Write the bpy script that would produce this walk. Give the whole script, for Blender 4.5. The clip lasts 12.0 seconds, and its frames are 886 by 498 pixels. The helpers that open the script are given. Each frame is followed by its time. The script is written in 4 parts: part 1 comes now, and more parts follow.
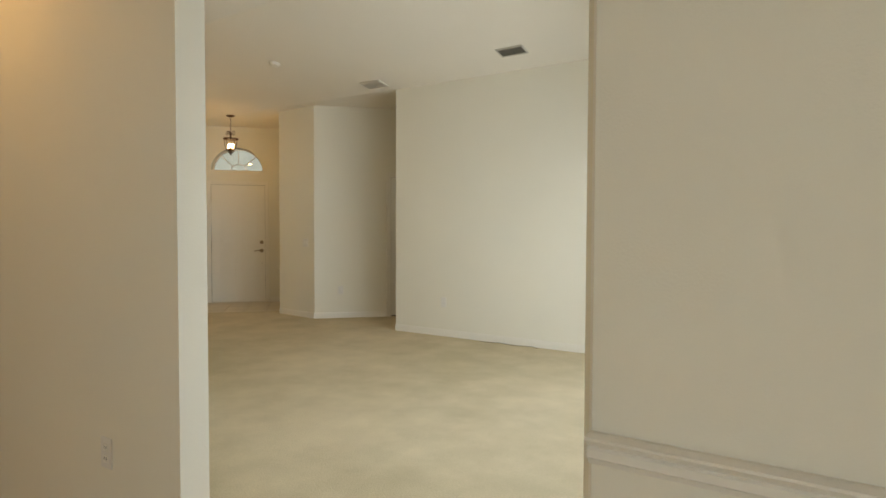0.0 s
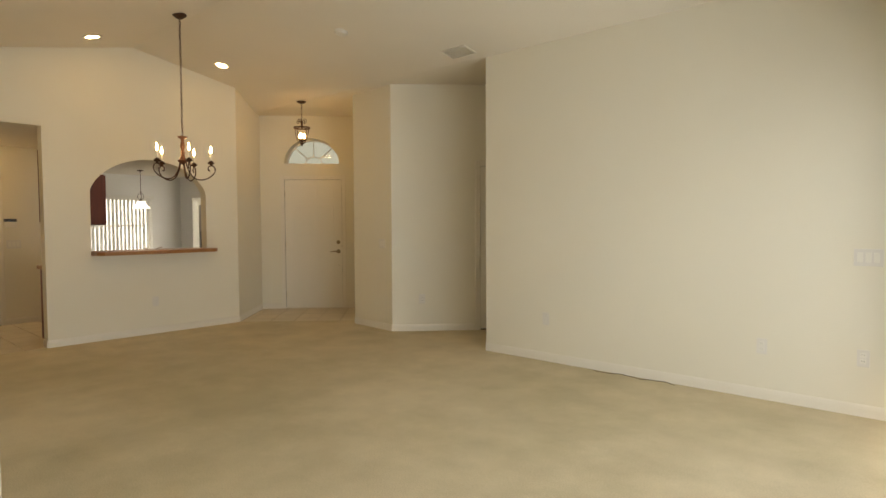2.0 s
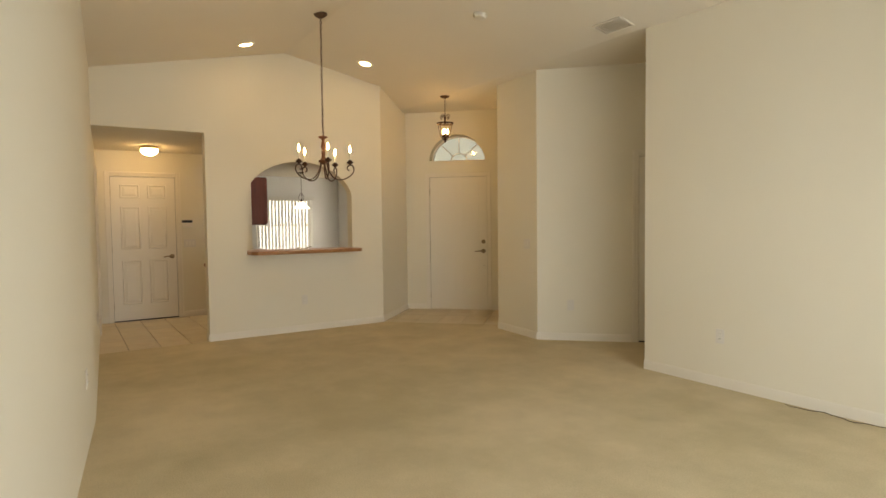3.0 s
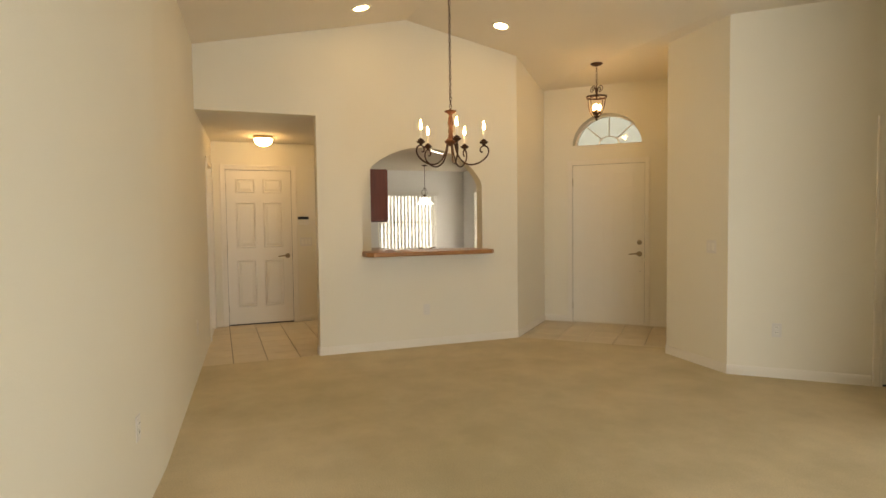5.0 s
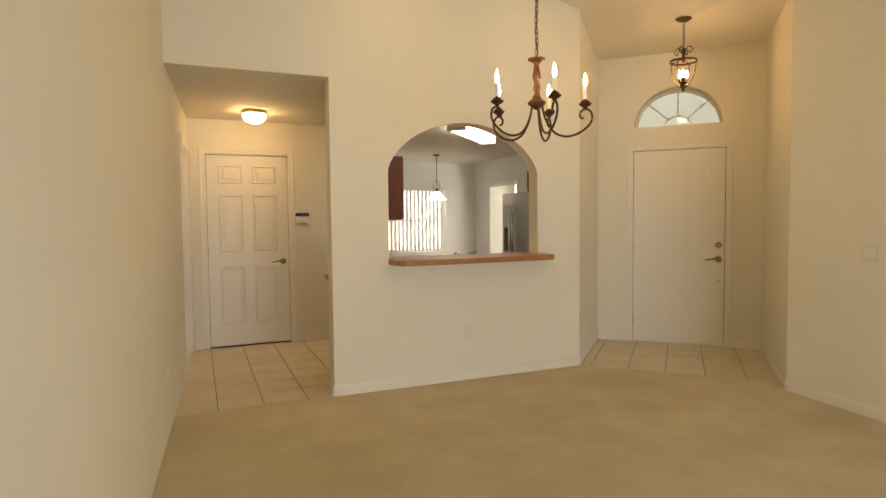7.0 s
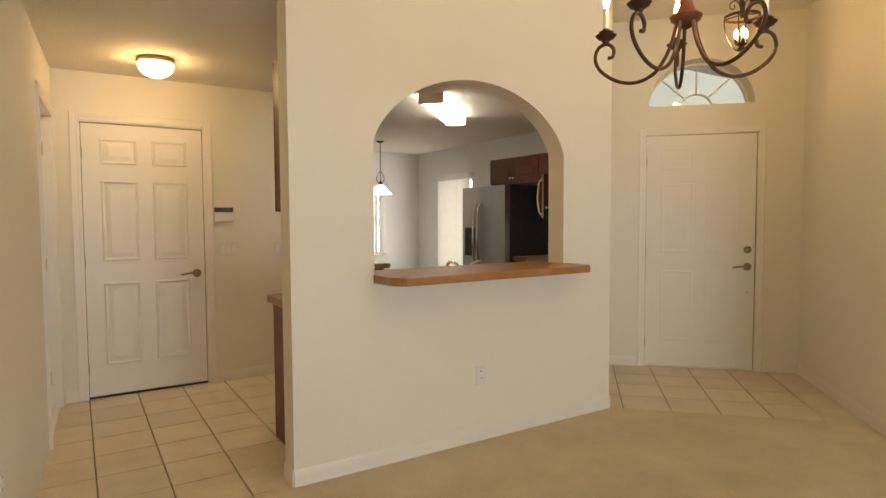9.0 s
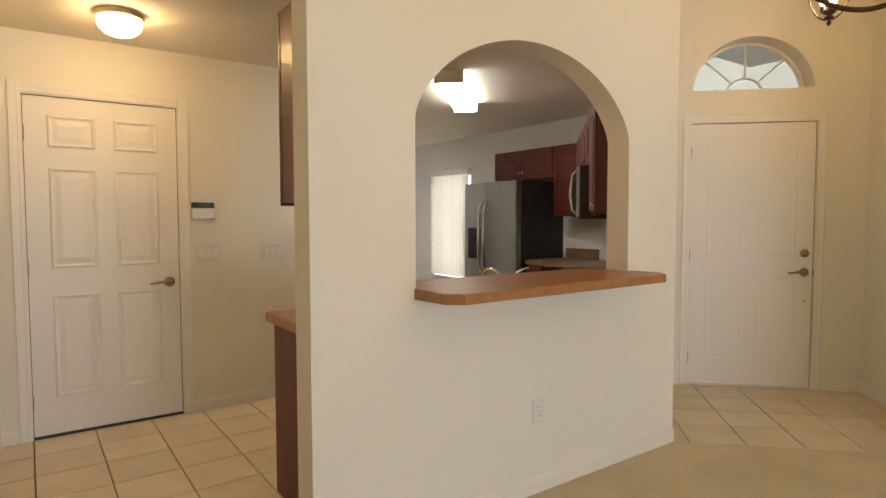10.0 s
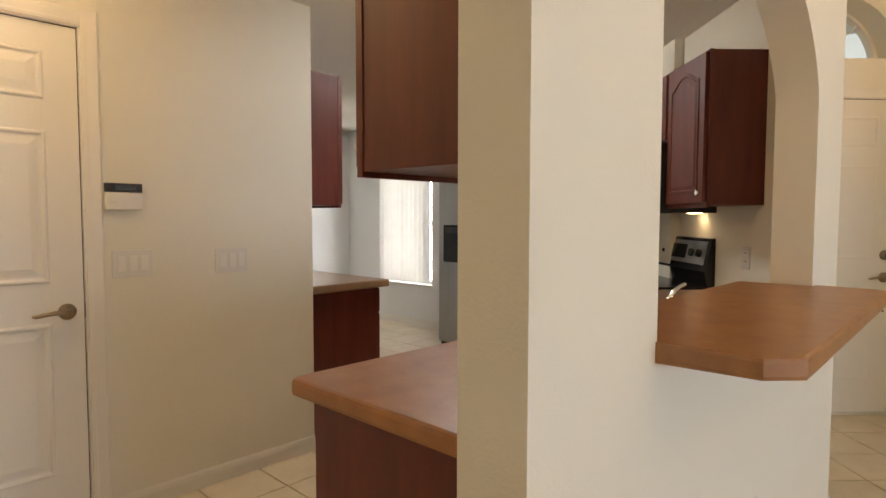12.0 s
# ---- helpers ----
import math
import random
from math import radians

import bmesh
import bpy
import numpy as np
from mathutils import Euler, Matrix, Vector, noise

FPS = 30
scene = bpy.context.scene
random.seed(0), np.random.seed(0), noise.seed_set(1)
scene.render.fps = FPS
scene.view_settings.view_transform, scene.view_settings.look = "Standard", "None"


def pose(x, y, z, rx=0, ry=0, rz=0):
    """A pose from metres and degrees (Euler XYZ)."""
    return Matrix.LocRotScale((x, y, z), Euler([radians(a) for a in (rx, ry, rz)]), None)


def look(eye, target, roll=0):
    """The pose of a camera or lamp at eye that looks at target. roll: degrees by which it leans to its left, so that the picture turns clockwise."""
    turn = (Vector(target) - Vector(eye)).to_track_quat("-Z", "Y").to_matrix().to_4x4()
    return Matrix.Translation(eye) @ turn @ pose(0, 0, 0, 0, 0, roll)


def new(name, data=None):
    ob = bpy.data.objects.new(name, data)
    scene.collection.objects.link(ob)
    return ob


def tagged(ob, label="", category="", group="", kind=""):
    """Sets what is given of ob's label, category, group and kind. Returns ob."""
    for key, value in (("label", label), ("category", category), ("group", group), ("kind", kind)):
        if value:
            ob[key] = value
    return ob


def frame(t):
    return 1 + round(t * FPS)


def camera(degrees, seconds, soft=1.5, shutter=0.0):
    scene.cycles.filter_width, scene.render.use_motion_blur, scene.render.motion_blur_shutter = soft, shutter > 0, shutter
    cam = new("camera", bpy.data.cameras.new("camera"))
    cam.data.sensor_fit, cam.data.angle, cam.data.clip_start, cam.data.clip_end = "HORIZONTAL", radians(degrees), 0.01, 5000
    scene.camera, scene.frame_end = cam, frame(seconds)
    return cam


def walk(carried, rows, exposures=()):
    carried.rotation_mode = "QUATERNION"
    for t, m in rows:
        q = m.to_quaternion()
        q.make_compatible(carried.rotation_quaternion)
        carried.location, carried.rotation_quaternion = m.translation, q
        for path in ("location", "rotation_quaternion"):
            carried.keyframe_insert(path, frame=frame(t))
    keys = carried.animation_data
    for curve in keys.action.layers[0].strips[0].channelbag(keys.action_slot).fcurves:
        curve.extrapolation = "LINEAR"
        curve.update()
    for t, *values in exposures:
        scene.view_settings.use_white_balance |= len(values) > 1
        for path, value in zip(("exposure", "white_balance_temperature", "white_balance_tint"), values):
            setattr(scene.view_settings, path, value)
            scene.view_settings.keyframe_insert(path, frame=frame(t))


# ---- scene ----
cam = camera(74.4, 12.0)
PATH = [
    (0, (0.512, 0.158, 1.291), (-0.576, 1.834, 1.222), 0.2),
    (0.5, (0.303, 0.445, 1.287), (-0.858, 2.072, 1.217), 0.0),
    (1, (0.106, 0.707, 1.295), (-1.12, 2.285, 1.22), -0.0),
    (1.5, (-0.094, 0.968, 1.325), (-1.361, 2.513, 1.243), -0.3),
    (2, (-0.29, 1.211, 1.324), (-1.624, 2.698, 1.239), -0.3),
    (2.5, (-0.446, 1.478, 1.355), (-1.951, 2.792, 1.264), -0.5),
    (3, (-0.598, 1.657, 1.349), (-2.275, 2.743, 1.257), -0.7),
    (3.5, (-0.833, 1.825, 1.349), (-2.62, 2.718, 1.255), -0.9),
    (5.5, (-2.168, 2.114, 1.324), (-4.034, 2.828, 1.229), -0.7),
    (6, (-2.545, 2.094, 1.31), (-4.411, 2.809, 1.215), -0.7),
    (6.5, (-2.943, 2.087, 1.33), (-4.808, 2.802, 1.23), -0.6),
    (7, (-3.329, 2.093, 1.333), (-5.169, 2.87, 1.233), -0.6),
    (9, (-4.902, 2.147, 1.325), (-6.591, 3.212, 1.221), -0.3),
    (9.5, (-5.305, 2.178, 1.313), (-6.962, 3.294, 1.212), -0.2),
    (10, (-5.716, 2.209, 1.313), (-7.343, 3.366, 1.209), -0.1),
    (10.5, (-6.093, 2.233, 1.290), (-7.689, 3.432, 1.194), 0.0),
    (11, (-6.470, 2.270, 1.287), (-8.030, 3.518, 1.191), 0.1),
    (11.5, (-6.840, 2.276, 1.276), (-8.334, 3.603, 1.184), 0.0),
    (12, (-7.190, 2.322, 1.284), (-8.571, 3.766, 1.175), 0.1),
]
walk(cam, [(t, look(eye, target, roll)) for t, eye, target, roll in PATH],
     exposures=[(0.0, 0.57, 7700, 10), (1.5, 0.48, 8500, 12.5), (2.5, 0.61, 8800, 13), (3.5, 0.74, 8900, 13.5), (6.5, 0.92, 8700, 14), (9.5, 1.06, 7600, 15.5), (12.0, 1.25, 6900, 17)])


# ---- world, daylight, lamps' common numbers ----
world = bpy.data.worlds.new("world")
scene.world = world
world.use_nodes = True
wn = world.node_tree.nodes
sky = wn.new("ShaderNodeTexSky")
sky.sky_type, sky.sun_disc, sky.sun_elevation, sky.sun_rotation = "NISHITA", False, radians(48), radians(200)
world.node_tree.links.new(sky.outputs[0], wn["Background"].inputs[0])
wn["Background"].inputs[1].default_value = 0.15
sun = new("sun", bpy.data.lights.new("sun", "SUN"))
sun.data.energy, sun.data.angle, sun.data.color = 2.0, radians(10), (1, 0.95, 0.88)
sun.matrix_world = look((4, -10, 12), (0, 0, 0))
DAY = (0.69, 0.83, 1.0)


def opening_light(name, m, w, h, watts, colour=DAY, spread=180):
    lamp = new(name, bpy.data.lights.new(name, "AREA"))
    lamp.data.shape, lamp.data.size, lamp.data.size_y = "RECTANGLE", w, h
    lamp.data.energy, lamp.data.color, lamp.data.spread = watts, colour, radians(spread)
    lamp.matrix_world = m
    return lamp


opening_light("sliding_door_daylight", look((-0.02, 3.95, 1.05), (-3.0, 3.95, 0.95)), 3.4, 1.9, 40, spread=155)
opening_light("dining_window_daylight", look((1.2, -2.3, 1.5), (0.6, 0.0, 1.3)), 2.0, 1.4, 19, (0.66, 0.82, 1.0))
opening_light("kitchen_window_daylight", look((-13.64, 5.79, 1.32), (-10, 5.79, 1.25)), 1.3, 1.2, 13, (0.90, 0.95, 1.0))
opening_light("nook_window_daylight", look((-12.32, 7.25, 1.22), (-12.32, 4, 1.1)), 0.9, 1.4, 22, (0.90, 0.95, 1.0))

# ---- materials ----


def material(name, colour, rough=0.6, metal=0.0, vary=0.06, scale=3.0, bump=0.0, bump_scale=200.0, colour2=None,
             stretch=(1, 1, 1), fine=0.0, coat=0.0, random_amount=0.0, distort=0.0):
    m = bpy.data.materials.new(name)
    m.use_nodes = True
    n, l = m.node_tree.nodes, m.node_tree.links
    b = n["Principled BSDF"]
    b.inputs["Roughness"].default_value, b.inputs["Metallic"].default_value = rough, metal
    b.inputs["Coat Weight"].default_value = coat
    tc = n.new("ShaderNodeTexCoord")
    mp = n.new("ShaderNodeMapping")
    mp.inputs["Scale"].default_value = stretch
    geo = n.new("ShaderNodeNewGeometry")
    l.new(geo.outputs["Position"], mp.inputs["Vector"])
    big = n.new("ShaderNodeTexNoise")
    big.inputs["Scale"].default_value, big.inputs["Detail"].default_value = scale, 5
    big.inputs["Distortion"].default_value = distort
    l.new(mp.outputs[0], big.inputs["Vector"])
    mix = n.new("ShaderNodeMix")
    mix.data_type = "RGBA"
    c2 = colour2 or tuple(c * (1 - 3 * vary) for c in colour)
    mix.inputs["A"].default_value, mix.inputs["B"].default_value = (*c2, 1), (*colour, 1)
    ramp = n.new("ShaderNodeMapRange")
    ramp.inputs["From Min"].default_value, ramp.inputs["From Max"].default_value = 0.32, 0.68
    l.new(big.outputs["Fac"], ramp.inputs["Value"])
    l.new(ramp.outputs[0], mix.inputs["Factor"])
    out = mix.outputs["Result"]
    small = n.new("ShaderNodeTexNoise")
    small.inputs["Scale"].default_value, small.inputs["Detail"].default_value = bump_scale, 3
    l.new(mp.outputs[0], small.inputs["Vector"])
    if fine or random_amount:
        hsv = n.new("ShaderNodeHueSaturation")
        fr = n.new("ShaderNodeMapRange")
        fr.inputs["To Min"].default_value, fr.inputs["To Max"].default_value = 1 - fine, 1 + fine
        l.new(small.outputs["Fac"], fr.inputs["Value"])
        value = fr.outputs[0]
        if random_amount:
            info = n.new("ShaderNodeObjectInfo")
            rr = n.new("ShaderNodeMapRange")
            rr.inputs["To Min"].default_value, rr.inputs["To Max"].default_value = 1 - random_amount, 1 + random_amount
            l.new(info.outputs["Random"], rr.inputs["Value"])
            mul = n.new("ShaderNodeMath")
            mul.operation = "MULTIPLY"
            l.new(value, mul.inputs[0])
            l.new(rr.outputs[0], mul.inputs[1])
            value = mul.outputs[0]
        l.new(value, hsv.inputs["Value"])
        l.new(out, hsv.inputs["Color"])
        out = hsv.outputs[0]
    l.new(out, b.inputs["Base Color"])
    if bump:
        bp = n.new("ShaderNodeBump")
        bp.inputs["Strength"].default_value, bp.inputs["Distance"].default_value = bump, 0.01
        l.new(small.outputs["Fac"], bp.inputs["Height"])
        l.new(bp.outputs[0], b.inputs["Normal"])
    return m


def glowing(name, colour, strength):
    m = bpy.data.materials.new(name)
    m.use_nodes = True
    b = m.node_tree.nodes["Principled BSDF"]
    b.inputs["Base Color"].default_value = (0.9, 0.9, 0.9, 1)
    b.inputs["Emission Color"].default_value = (*colour, 1)
    b.inputs["Emission Strength"].default_value = strength
    return m


def glass(name, colour=(1, 1, 1), rough=0.0, ior=1.45):
    m = bpy.data.materials.new(name)
    m.use_nodes = True
    b = m.node_tree.nodes["Principled BSDF"]
    b.inputs["Base Color"].default_value = (*colour, 1)
    b.inputs["Transmission Weight"].default_value, b.inputs["Roughness"].default_value = 1.0, rough
    b.inputs["IOR"].default_value = ior
    return m


PAINT = material("wall_paint", (0.80, 0.757, 0.645), 0.75, vary=0.012, scale=0.8, bump=0.12, bump_scale=140)
CEIL = material("ceiling_paint", (0.80, 0.745, 0.65), 0.85, vary=0.015, scale=0.7, bump=0.35, bump_scale=70)
KPAINT = material("kitchen_paint", (0.80, 0.80, 0.78), 0.75, vary=0.012, scale=0.8, bump=0.12, bump_scale=140)
TRIM = material("trim_paint", (0.81, 0.765, 0.68), 0.4, vary=0.01, scale=2)
DOORP = material("door_paint", (0.83, 0.79, 0.71), 0.38, vary=0.012, scale=1.5, bump=0.04, bump_scale=60, stretch=(1, 1, 0.1))
CARPET = material("carpet", (0.70, 0.59, 0.405), 0.97, scale=3.0, colour2=(0.63, 0.525, 0.355), bump=0.5, bump_scale=130, fine=0.24)
# trodden, slightly darker and greener patches in the pile
cn, cl = CARPET.node_tree.nodes, CARPET.node_tree.links
wear, worn, tread = cn.new("ShaderNodeTexNoise"), cn.new("ShaderNodeMapRange"), cn.new("ShaderNodeMix")
wear.inputs["Scale"].default_value, wear.inputs["Detail"].default_value, wear.inputs["Roughness"].default_value = 0.5, 7, 0.66
worn.inputs["From Min"].default_value, worn.inputs["From Max"].default_value = 0.40, 0.62
tread.data_type, tread.blend_type = "RGBA", "MULTIPLY"
tread.inputs["B"].default_value = (0.78, 0.785, 0.74, 1)
carpet_in = cn["Principled BSDF"].inputs["Base Color"]
cl.new(carpet_in.links[0].from_socket, tread.inputs["A"])
cl.new(cn["Geometry"].outputs["Position"], wear.inputs["Vector"])
cl.new(wear.outputs["Fac"], worn.inputs["Value"])
cl.new(worn.outputs[0], tread.inputs["Factor"])
cl.new(tread.outputs["Result"], carpet_in)
TILE = material("floor_tile", (0.73, 0.62, 0.45), 0.35, scale=5, colour2=(0.65, 0.54, 0.375), bump=0.05, bump_scale=40, fine=0.05, random_amount=0.05)
GROUT = material("grout", (0.32, 0.26, 0.18), 0.9, vary=0.1, scale=6, bump=0.3)
CHERRY = material("cherry_wood", (0.150, 0.027, 0.0125), 0.45, scale=6, colour2=(0.10, 0.017, 0.008), stretch=(4, 4, 0.5), fine=0.12, bump_scale=60, coat=0.05)
LAMIN = material("laminate_top", (0.40, 0.185, 0.068), 0.33, scale=14, colour2=(0.32, 0.137, 0.048), fine=0.12, bump_scale=220)
KTOP = material("kitchen_laminate", (0.30, 0.185, 0.105), 0.33, scale=14, colour2=(0.235, 0.14, 0.078), fine=0.14, bump_scale=220)
IRON = material("bronze_iron", (0.085, 0.040, 0.022), 0.48, 0.4, vary=0.12, scale=30)
COPPERW = material("turned_stem", (0.13, 0.047, 0.023), 0.45, 0.2, vary=0.12, scale=25)
NICKEL = material("brushed_nickel", (0.34, 0.27, 0.18), 0.32, 1.0, vary=0.05, scale=40)
STEEL = material("stainless", (0.42, 0.41, 0.39), 0.30, 1.0, vary=0.03, scale=20, stretch=(1, 1, 0.1))
CHROME = material("chrome", (0.75, 0.74, 0.72), 0.12, 1.0, vary=0.01)
BLACK = material("black_enamel", (0.012, 0.012, 0.013), 0.22, vary=0.1, scale=10)
DARKPL = material("dark_plastic", (0.03, 0.03, 0.032), 0.5, vary=0.1, scale=20)
PLASTIC = material("white_plastic", (0.80, 0.77, 0.70), 0.4, vary=0.01)
PLATE = material("ivory_plate", (0.74, 0.71, 0.66), 0.4, vary=0.01)
BRASS = material("brass", (0.72, 0.55, 0.28), 0.35, 0.6, vary=0.04, scale=30)
CANDLE = material("candle_sleeve", (0.80, 0.77, 0.70), 0.5, vary=0.02)
VANE = material("blind_vane", (0.78, 0.77, 0.73), 0.55, vary=0.02, scale=8)
vn, vl = VANE.node_tree.nodes, VANE.node_tree.links
tr, mx = vn.new("ShaderNodeBsdfTranslucent"), vn.new("ShaderNodeMixShader")
tr.inputs[0].default_value, mx.inputs[0].default_value = (0.80, 0.79, 0.75, 1), 0.34
vl.new(vn["Principled BSDF"].outputs[0], mx.inputs[1])
vl.new(tr.outputs[0], mx.inputs[2])
vl.new(mx.outputs[0], vn["Material Output"].inputs[0])
VENTM = material("vent_metal", (0.52, 0.48, 0.40), 0.5, vary=0.04)
# near-black colour of the vent's flat backing, for the shade in the duct
DARKIN = material("duct_shade", (0.05, 0.045, 0.04), 0.9, vary=0.1)
CABLEM = material("brown_cable", (0.15, 0.115, 0.08), 0.6, vary=0.1)
GLASS = glass("window_glass")
BULB = glowing("bulb_flame", (1.0, 0.66, 0.29), 108)
CANGLOW = glowing("downlight_lens", (1.0, 0.72, 0.36), 19)
DOME = glowing("dome_glass", (1.0, 0.70, 0.34), 19.5)
DINE = glowing("dining_dome_glass", (1.0, 0.60, 0.24), 20)
FLUO = glowing("fluorescent_lens", (0.95, 1.0, 0.97), 6.5)
SHADEG = glowing("pendant_shade_glass", (1.0, 0.96, 0.88), 1.6)
PATIO = material("patio_concrete", (0.50, 0.49, 0.45), 0.9, vary=0.08, scale=1.5, bump=0.3)
LAWN = material("lawn", (0.07, 0.11, 0.035), 0.95, vary=0.12, scale=0.6, bump=0.8, bump_scale=60)
HEDGE = material("hedge_leaf", (0.06, 0.10, 0.035), 0.7, vary=0.15, scale=9)
STUCCO = material("backdrop_stucco", (0.42, 0.45, 0.39), 0.9, vary=0.05, scale=1.2, bump=0.3)
SCREENW = material("porch_paint", (0.80, 0.84, 0.79), 0.7, vary=0.02)

# ---- building helpers ----


def empty(name, m=None):
    ob = new(name)
    ob.empty_display_size = 0.1
    if m is not None:
        ob.matrix_basis = m
    return ob


def part(name, bm, mat, parent=None, label="", m=None, smooth=False):
    me = bpy.data.meshes.new(name)
    bmesh.ops.recalc_face_normals(bm, faces=bm.faces)
    bm.to_mesh(me)
    bm.free()
    me.materials.append(mat)
    if smooth:
        me.shade_smooth()
        me.set_sharp_from_angle(angle=radians(40))
    ob = new(name, me)
    if m is not None:
        ob.matrix_basis = m
    ob.parent = parent
    if label:
        ob["label"] = label
    return ob


def box(bm, x0, x1, y0, y1, z0, z1, bevel=0.0, m=None):
    made = bmesh.ops.create_cube(bm, size=1)["verts"]
    for v in made:
        v.co = Vector((x0 + (v.co.x + 0.5) * (x1 - x0), y0 + (v.co.y + 0.5) * (y1 - y0), z0 + (v.co.z + 0.5) * (z1 - z0)))
    if bevel:
        edges = list({e for v in made for e in v.link_edges})
        made = bmesh.ops.bevel(bm, geom=edges, offset=bevel, segments=2, profile=0.6, affect="EDGES")["verts"]
    if m is not None:
        for v in {v for v in made}:
            v.co = m @ v.co
    return bm


def boxed(*args, **kw):
    return box(bmesh.new(), *args, **kw)


def prism(bm, pts, z0, z1, axis="z", bevel=0.0):
    """A polygon drawn out along an axis: pts are (x, y) for z, (y, z) for x, (x, z) for y."""
    def at(p, h):
        return {"z": (p[0], p[1], h), "x": (h, p[0], p[1]), "y": (p[0], h, p[1])}[axis]
    lo = [bm.verts.new(at(p, z0)) for p in pts]
    hi = [bm.verts.new(at(p, z1)) for p in pts]
    n = len(pts)
    faces = [bm.faces.new(lo), bm.faces.new(hi)]
    for i in range(n):
        faces.append(bm.faces.new((lo[i], lo[(i + 1) % n], hi[(i + 1) % n], hi[i])))
    if bevel:
        edges = [e for e in faces[1].edges] + [e for e in faces[0].edges]
        bmesh.ops.bevel(bm, geom=edges, offset=bevel, segments=2, profile=0.6, affect="EDGES")
    return bm


def lathe(bm, profile, steps=24, centre=(0, 0, 0)):
    """profile: (radius, z) from bottom to top, turned round z."""
    cx, cy, cz = centre
    rings = []
    for r, z in profile:
        if r < 1e-5:
            rings.append([bm.verts.new((cx, cy, cz + z))])
        else:
            rings.append([bm.verts.new((cx + r * math.cos(2 * math.pi * k / steps), cy + r * math.sin(2 * math.pi * k / steps), cz + z)) for k in range(steps)])
    for a, b in zip(rings, rings[1:]):
        for k in range(steps):
            j = (k + 1) % steps
            if len(a) == 1 and len(b) > 1:
                bm.faces.new((a[0], b[k], b[j]))
            elif len(b) == 1 and len(a) > 1:
                bm.faces.new((a[k], a[j], b[0]))
            elif len(a) > 1:
                bm.faces.new((a[k], a[j], b[j], b[k]))
    return bm


def tube(bm, pts, r, sides=8, closed=False):
    pts = [Vector(p) for p in pts]
    n = len(pts)
    rings = []
    up = Vector((0.13, 0.27, 0.95)).normalized()
    for i, p in enumerate(pts):
        if closed:
            d = pts[(i + 1) % n] - pts[i - 1]
        else:
            d = pts[min(i + 1, n - 1)] - pts[max(i - 1, 0)]
        d.normalize()
        a = d.cross(up)
        if a.length < 1e-3:
            a = d.cross(Vector((1, 0, 0)))
        a.normalize()
        b = d.cross(a)
        rr = r[i] if isinstance(r, (list, tuple)) else r
        rings.append([bm.verts.new(p + rr * (math.cos(2 * math.pi * k / sides) * a + math.sin(2 * math.pi * k / sides) * b)) for k in range(sides)])
    for i in range(n if closed else n - 1):
        a, b = rings[i], rings[(i + 1) % n]
        for k in range(sides):
            j = (k + 1) % sides
            bm.faces.new((a[k], a[j], b[j], b[k]))
    if not closed:
        bm.faces.new(rings[0])
        bm.faces.new(rings[-1])
    return bm


def structure(ob, label, category):
    return tagged(ob, label, category, kind="structure")


def wall_between(name, a, b, thick, z0, z1, holes=(), mat=None, label="off-white painted plaster wall"):
    """A wall whose face runs from a to b and whose body lies to the right of that line; holes: (s0, s1, z0, z1)."""
    a, b = Vector(a), Vector(b)
    d = (b - a)
    m = pose(a.x, a.y, 0, 0, 0, math.degrees(math.atan2(d.y, d.x)))
    bm = bmesh.new()
    s = 0.0
    for h0, h1, hz0, hz1 in sorted(holes):
        box(bm, s, h0, -thick, 0, z0, z1)
        if hz0 > z0:
            box(bm, h0, h1, -thick, 0, z0, hz0)
        if hz1 < z1:
            box(bm, h0, h1, -thick, 0, hz1, z1)
        s = h1
    box(bm, s, d.length, -thick, 0, z0, z1)
    ob = part(name, bm, mat or PAINT, m=m)
    return structure(ob, label, "wall")


def baseboard(a, b, back=0.0, h=0.083):
    """White base moulding along a wall's face, standing out to the left of the line from a to b."""
    a, b = Vector(a), Vector(b)
    d = b - a
    m = pose(a.x, a.y, 0, 0, 0, math.degrees(math.atan2(d.y, d.x)))
    bm = bmesh.new()
    prism(bm, [(0.001, 0.0), (0.0105, 0.0), (0.0105, h - 0.030), (0.0080, h - 0.012), (0.0035, h), (0.001, h)], 0.0, d.length, "x")
    return structure(part("baseboard", bm, TRIM, m=m), "white painted baseboard along the wall", "baseboard")


# ---- the plan ----
PX, PT = -7.69, 0.142            # pass-through wall: living face and thickness
HX = -9.89                       # wall of the garage door
NY = 6.03                        # long north wall
TOP = 3.55
C0 = Vector((-8.57, 6.15))       # foyer corner left of the front door
C1 = Vector((-7.43, 7.29))       # foyer corner right of it
LOW = 2.40                       # hall and kitchen ceiling
KS = 4.12                        # end of the garage wall, south wall of the kitchen


def left_y(x):
    """The hall-side wall's face, which bends a little near its free end."""
    return 1.52 - 0.052 * x if x < -5.3 else 1.386 + (-1.243 - x) * (1.7956 - 1.386) / (5.3 - 1.243)


# floors
floor = structure(part("floor", prism(bmesh.new(), [(-14, -4), (3.2, -4), (3.2, 9), (-14, 9)], -0.2, -0.012), GROUT), "sand-coloured grout bed under the floor tiles", "floor")
bm = bmesh.new()
prism(bm, [(PX - 0.005, 1.3), (0.3, 1.3), (0.3, 7.9), (-4.9, 7.9), (-6.545, 6.405), (PX - 0.005, 5.265)], -0.011, 0.0)
carpet = structure(part("carpet_floor", bm, CARPET), "worn beige cut-pile carpet, wall to wall", "carpet")

# pass-through wall with hall opening and arch
AY0, AY1, AS, AT = 3.478, 4.83, 1.715, 2.12


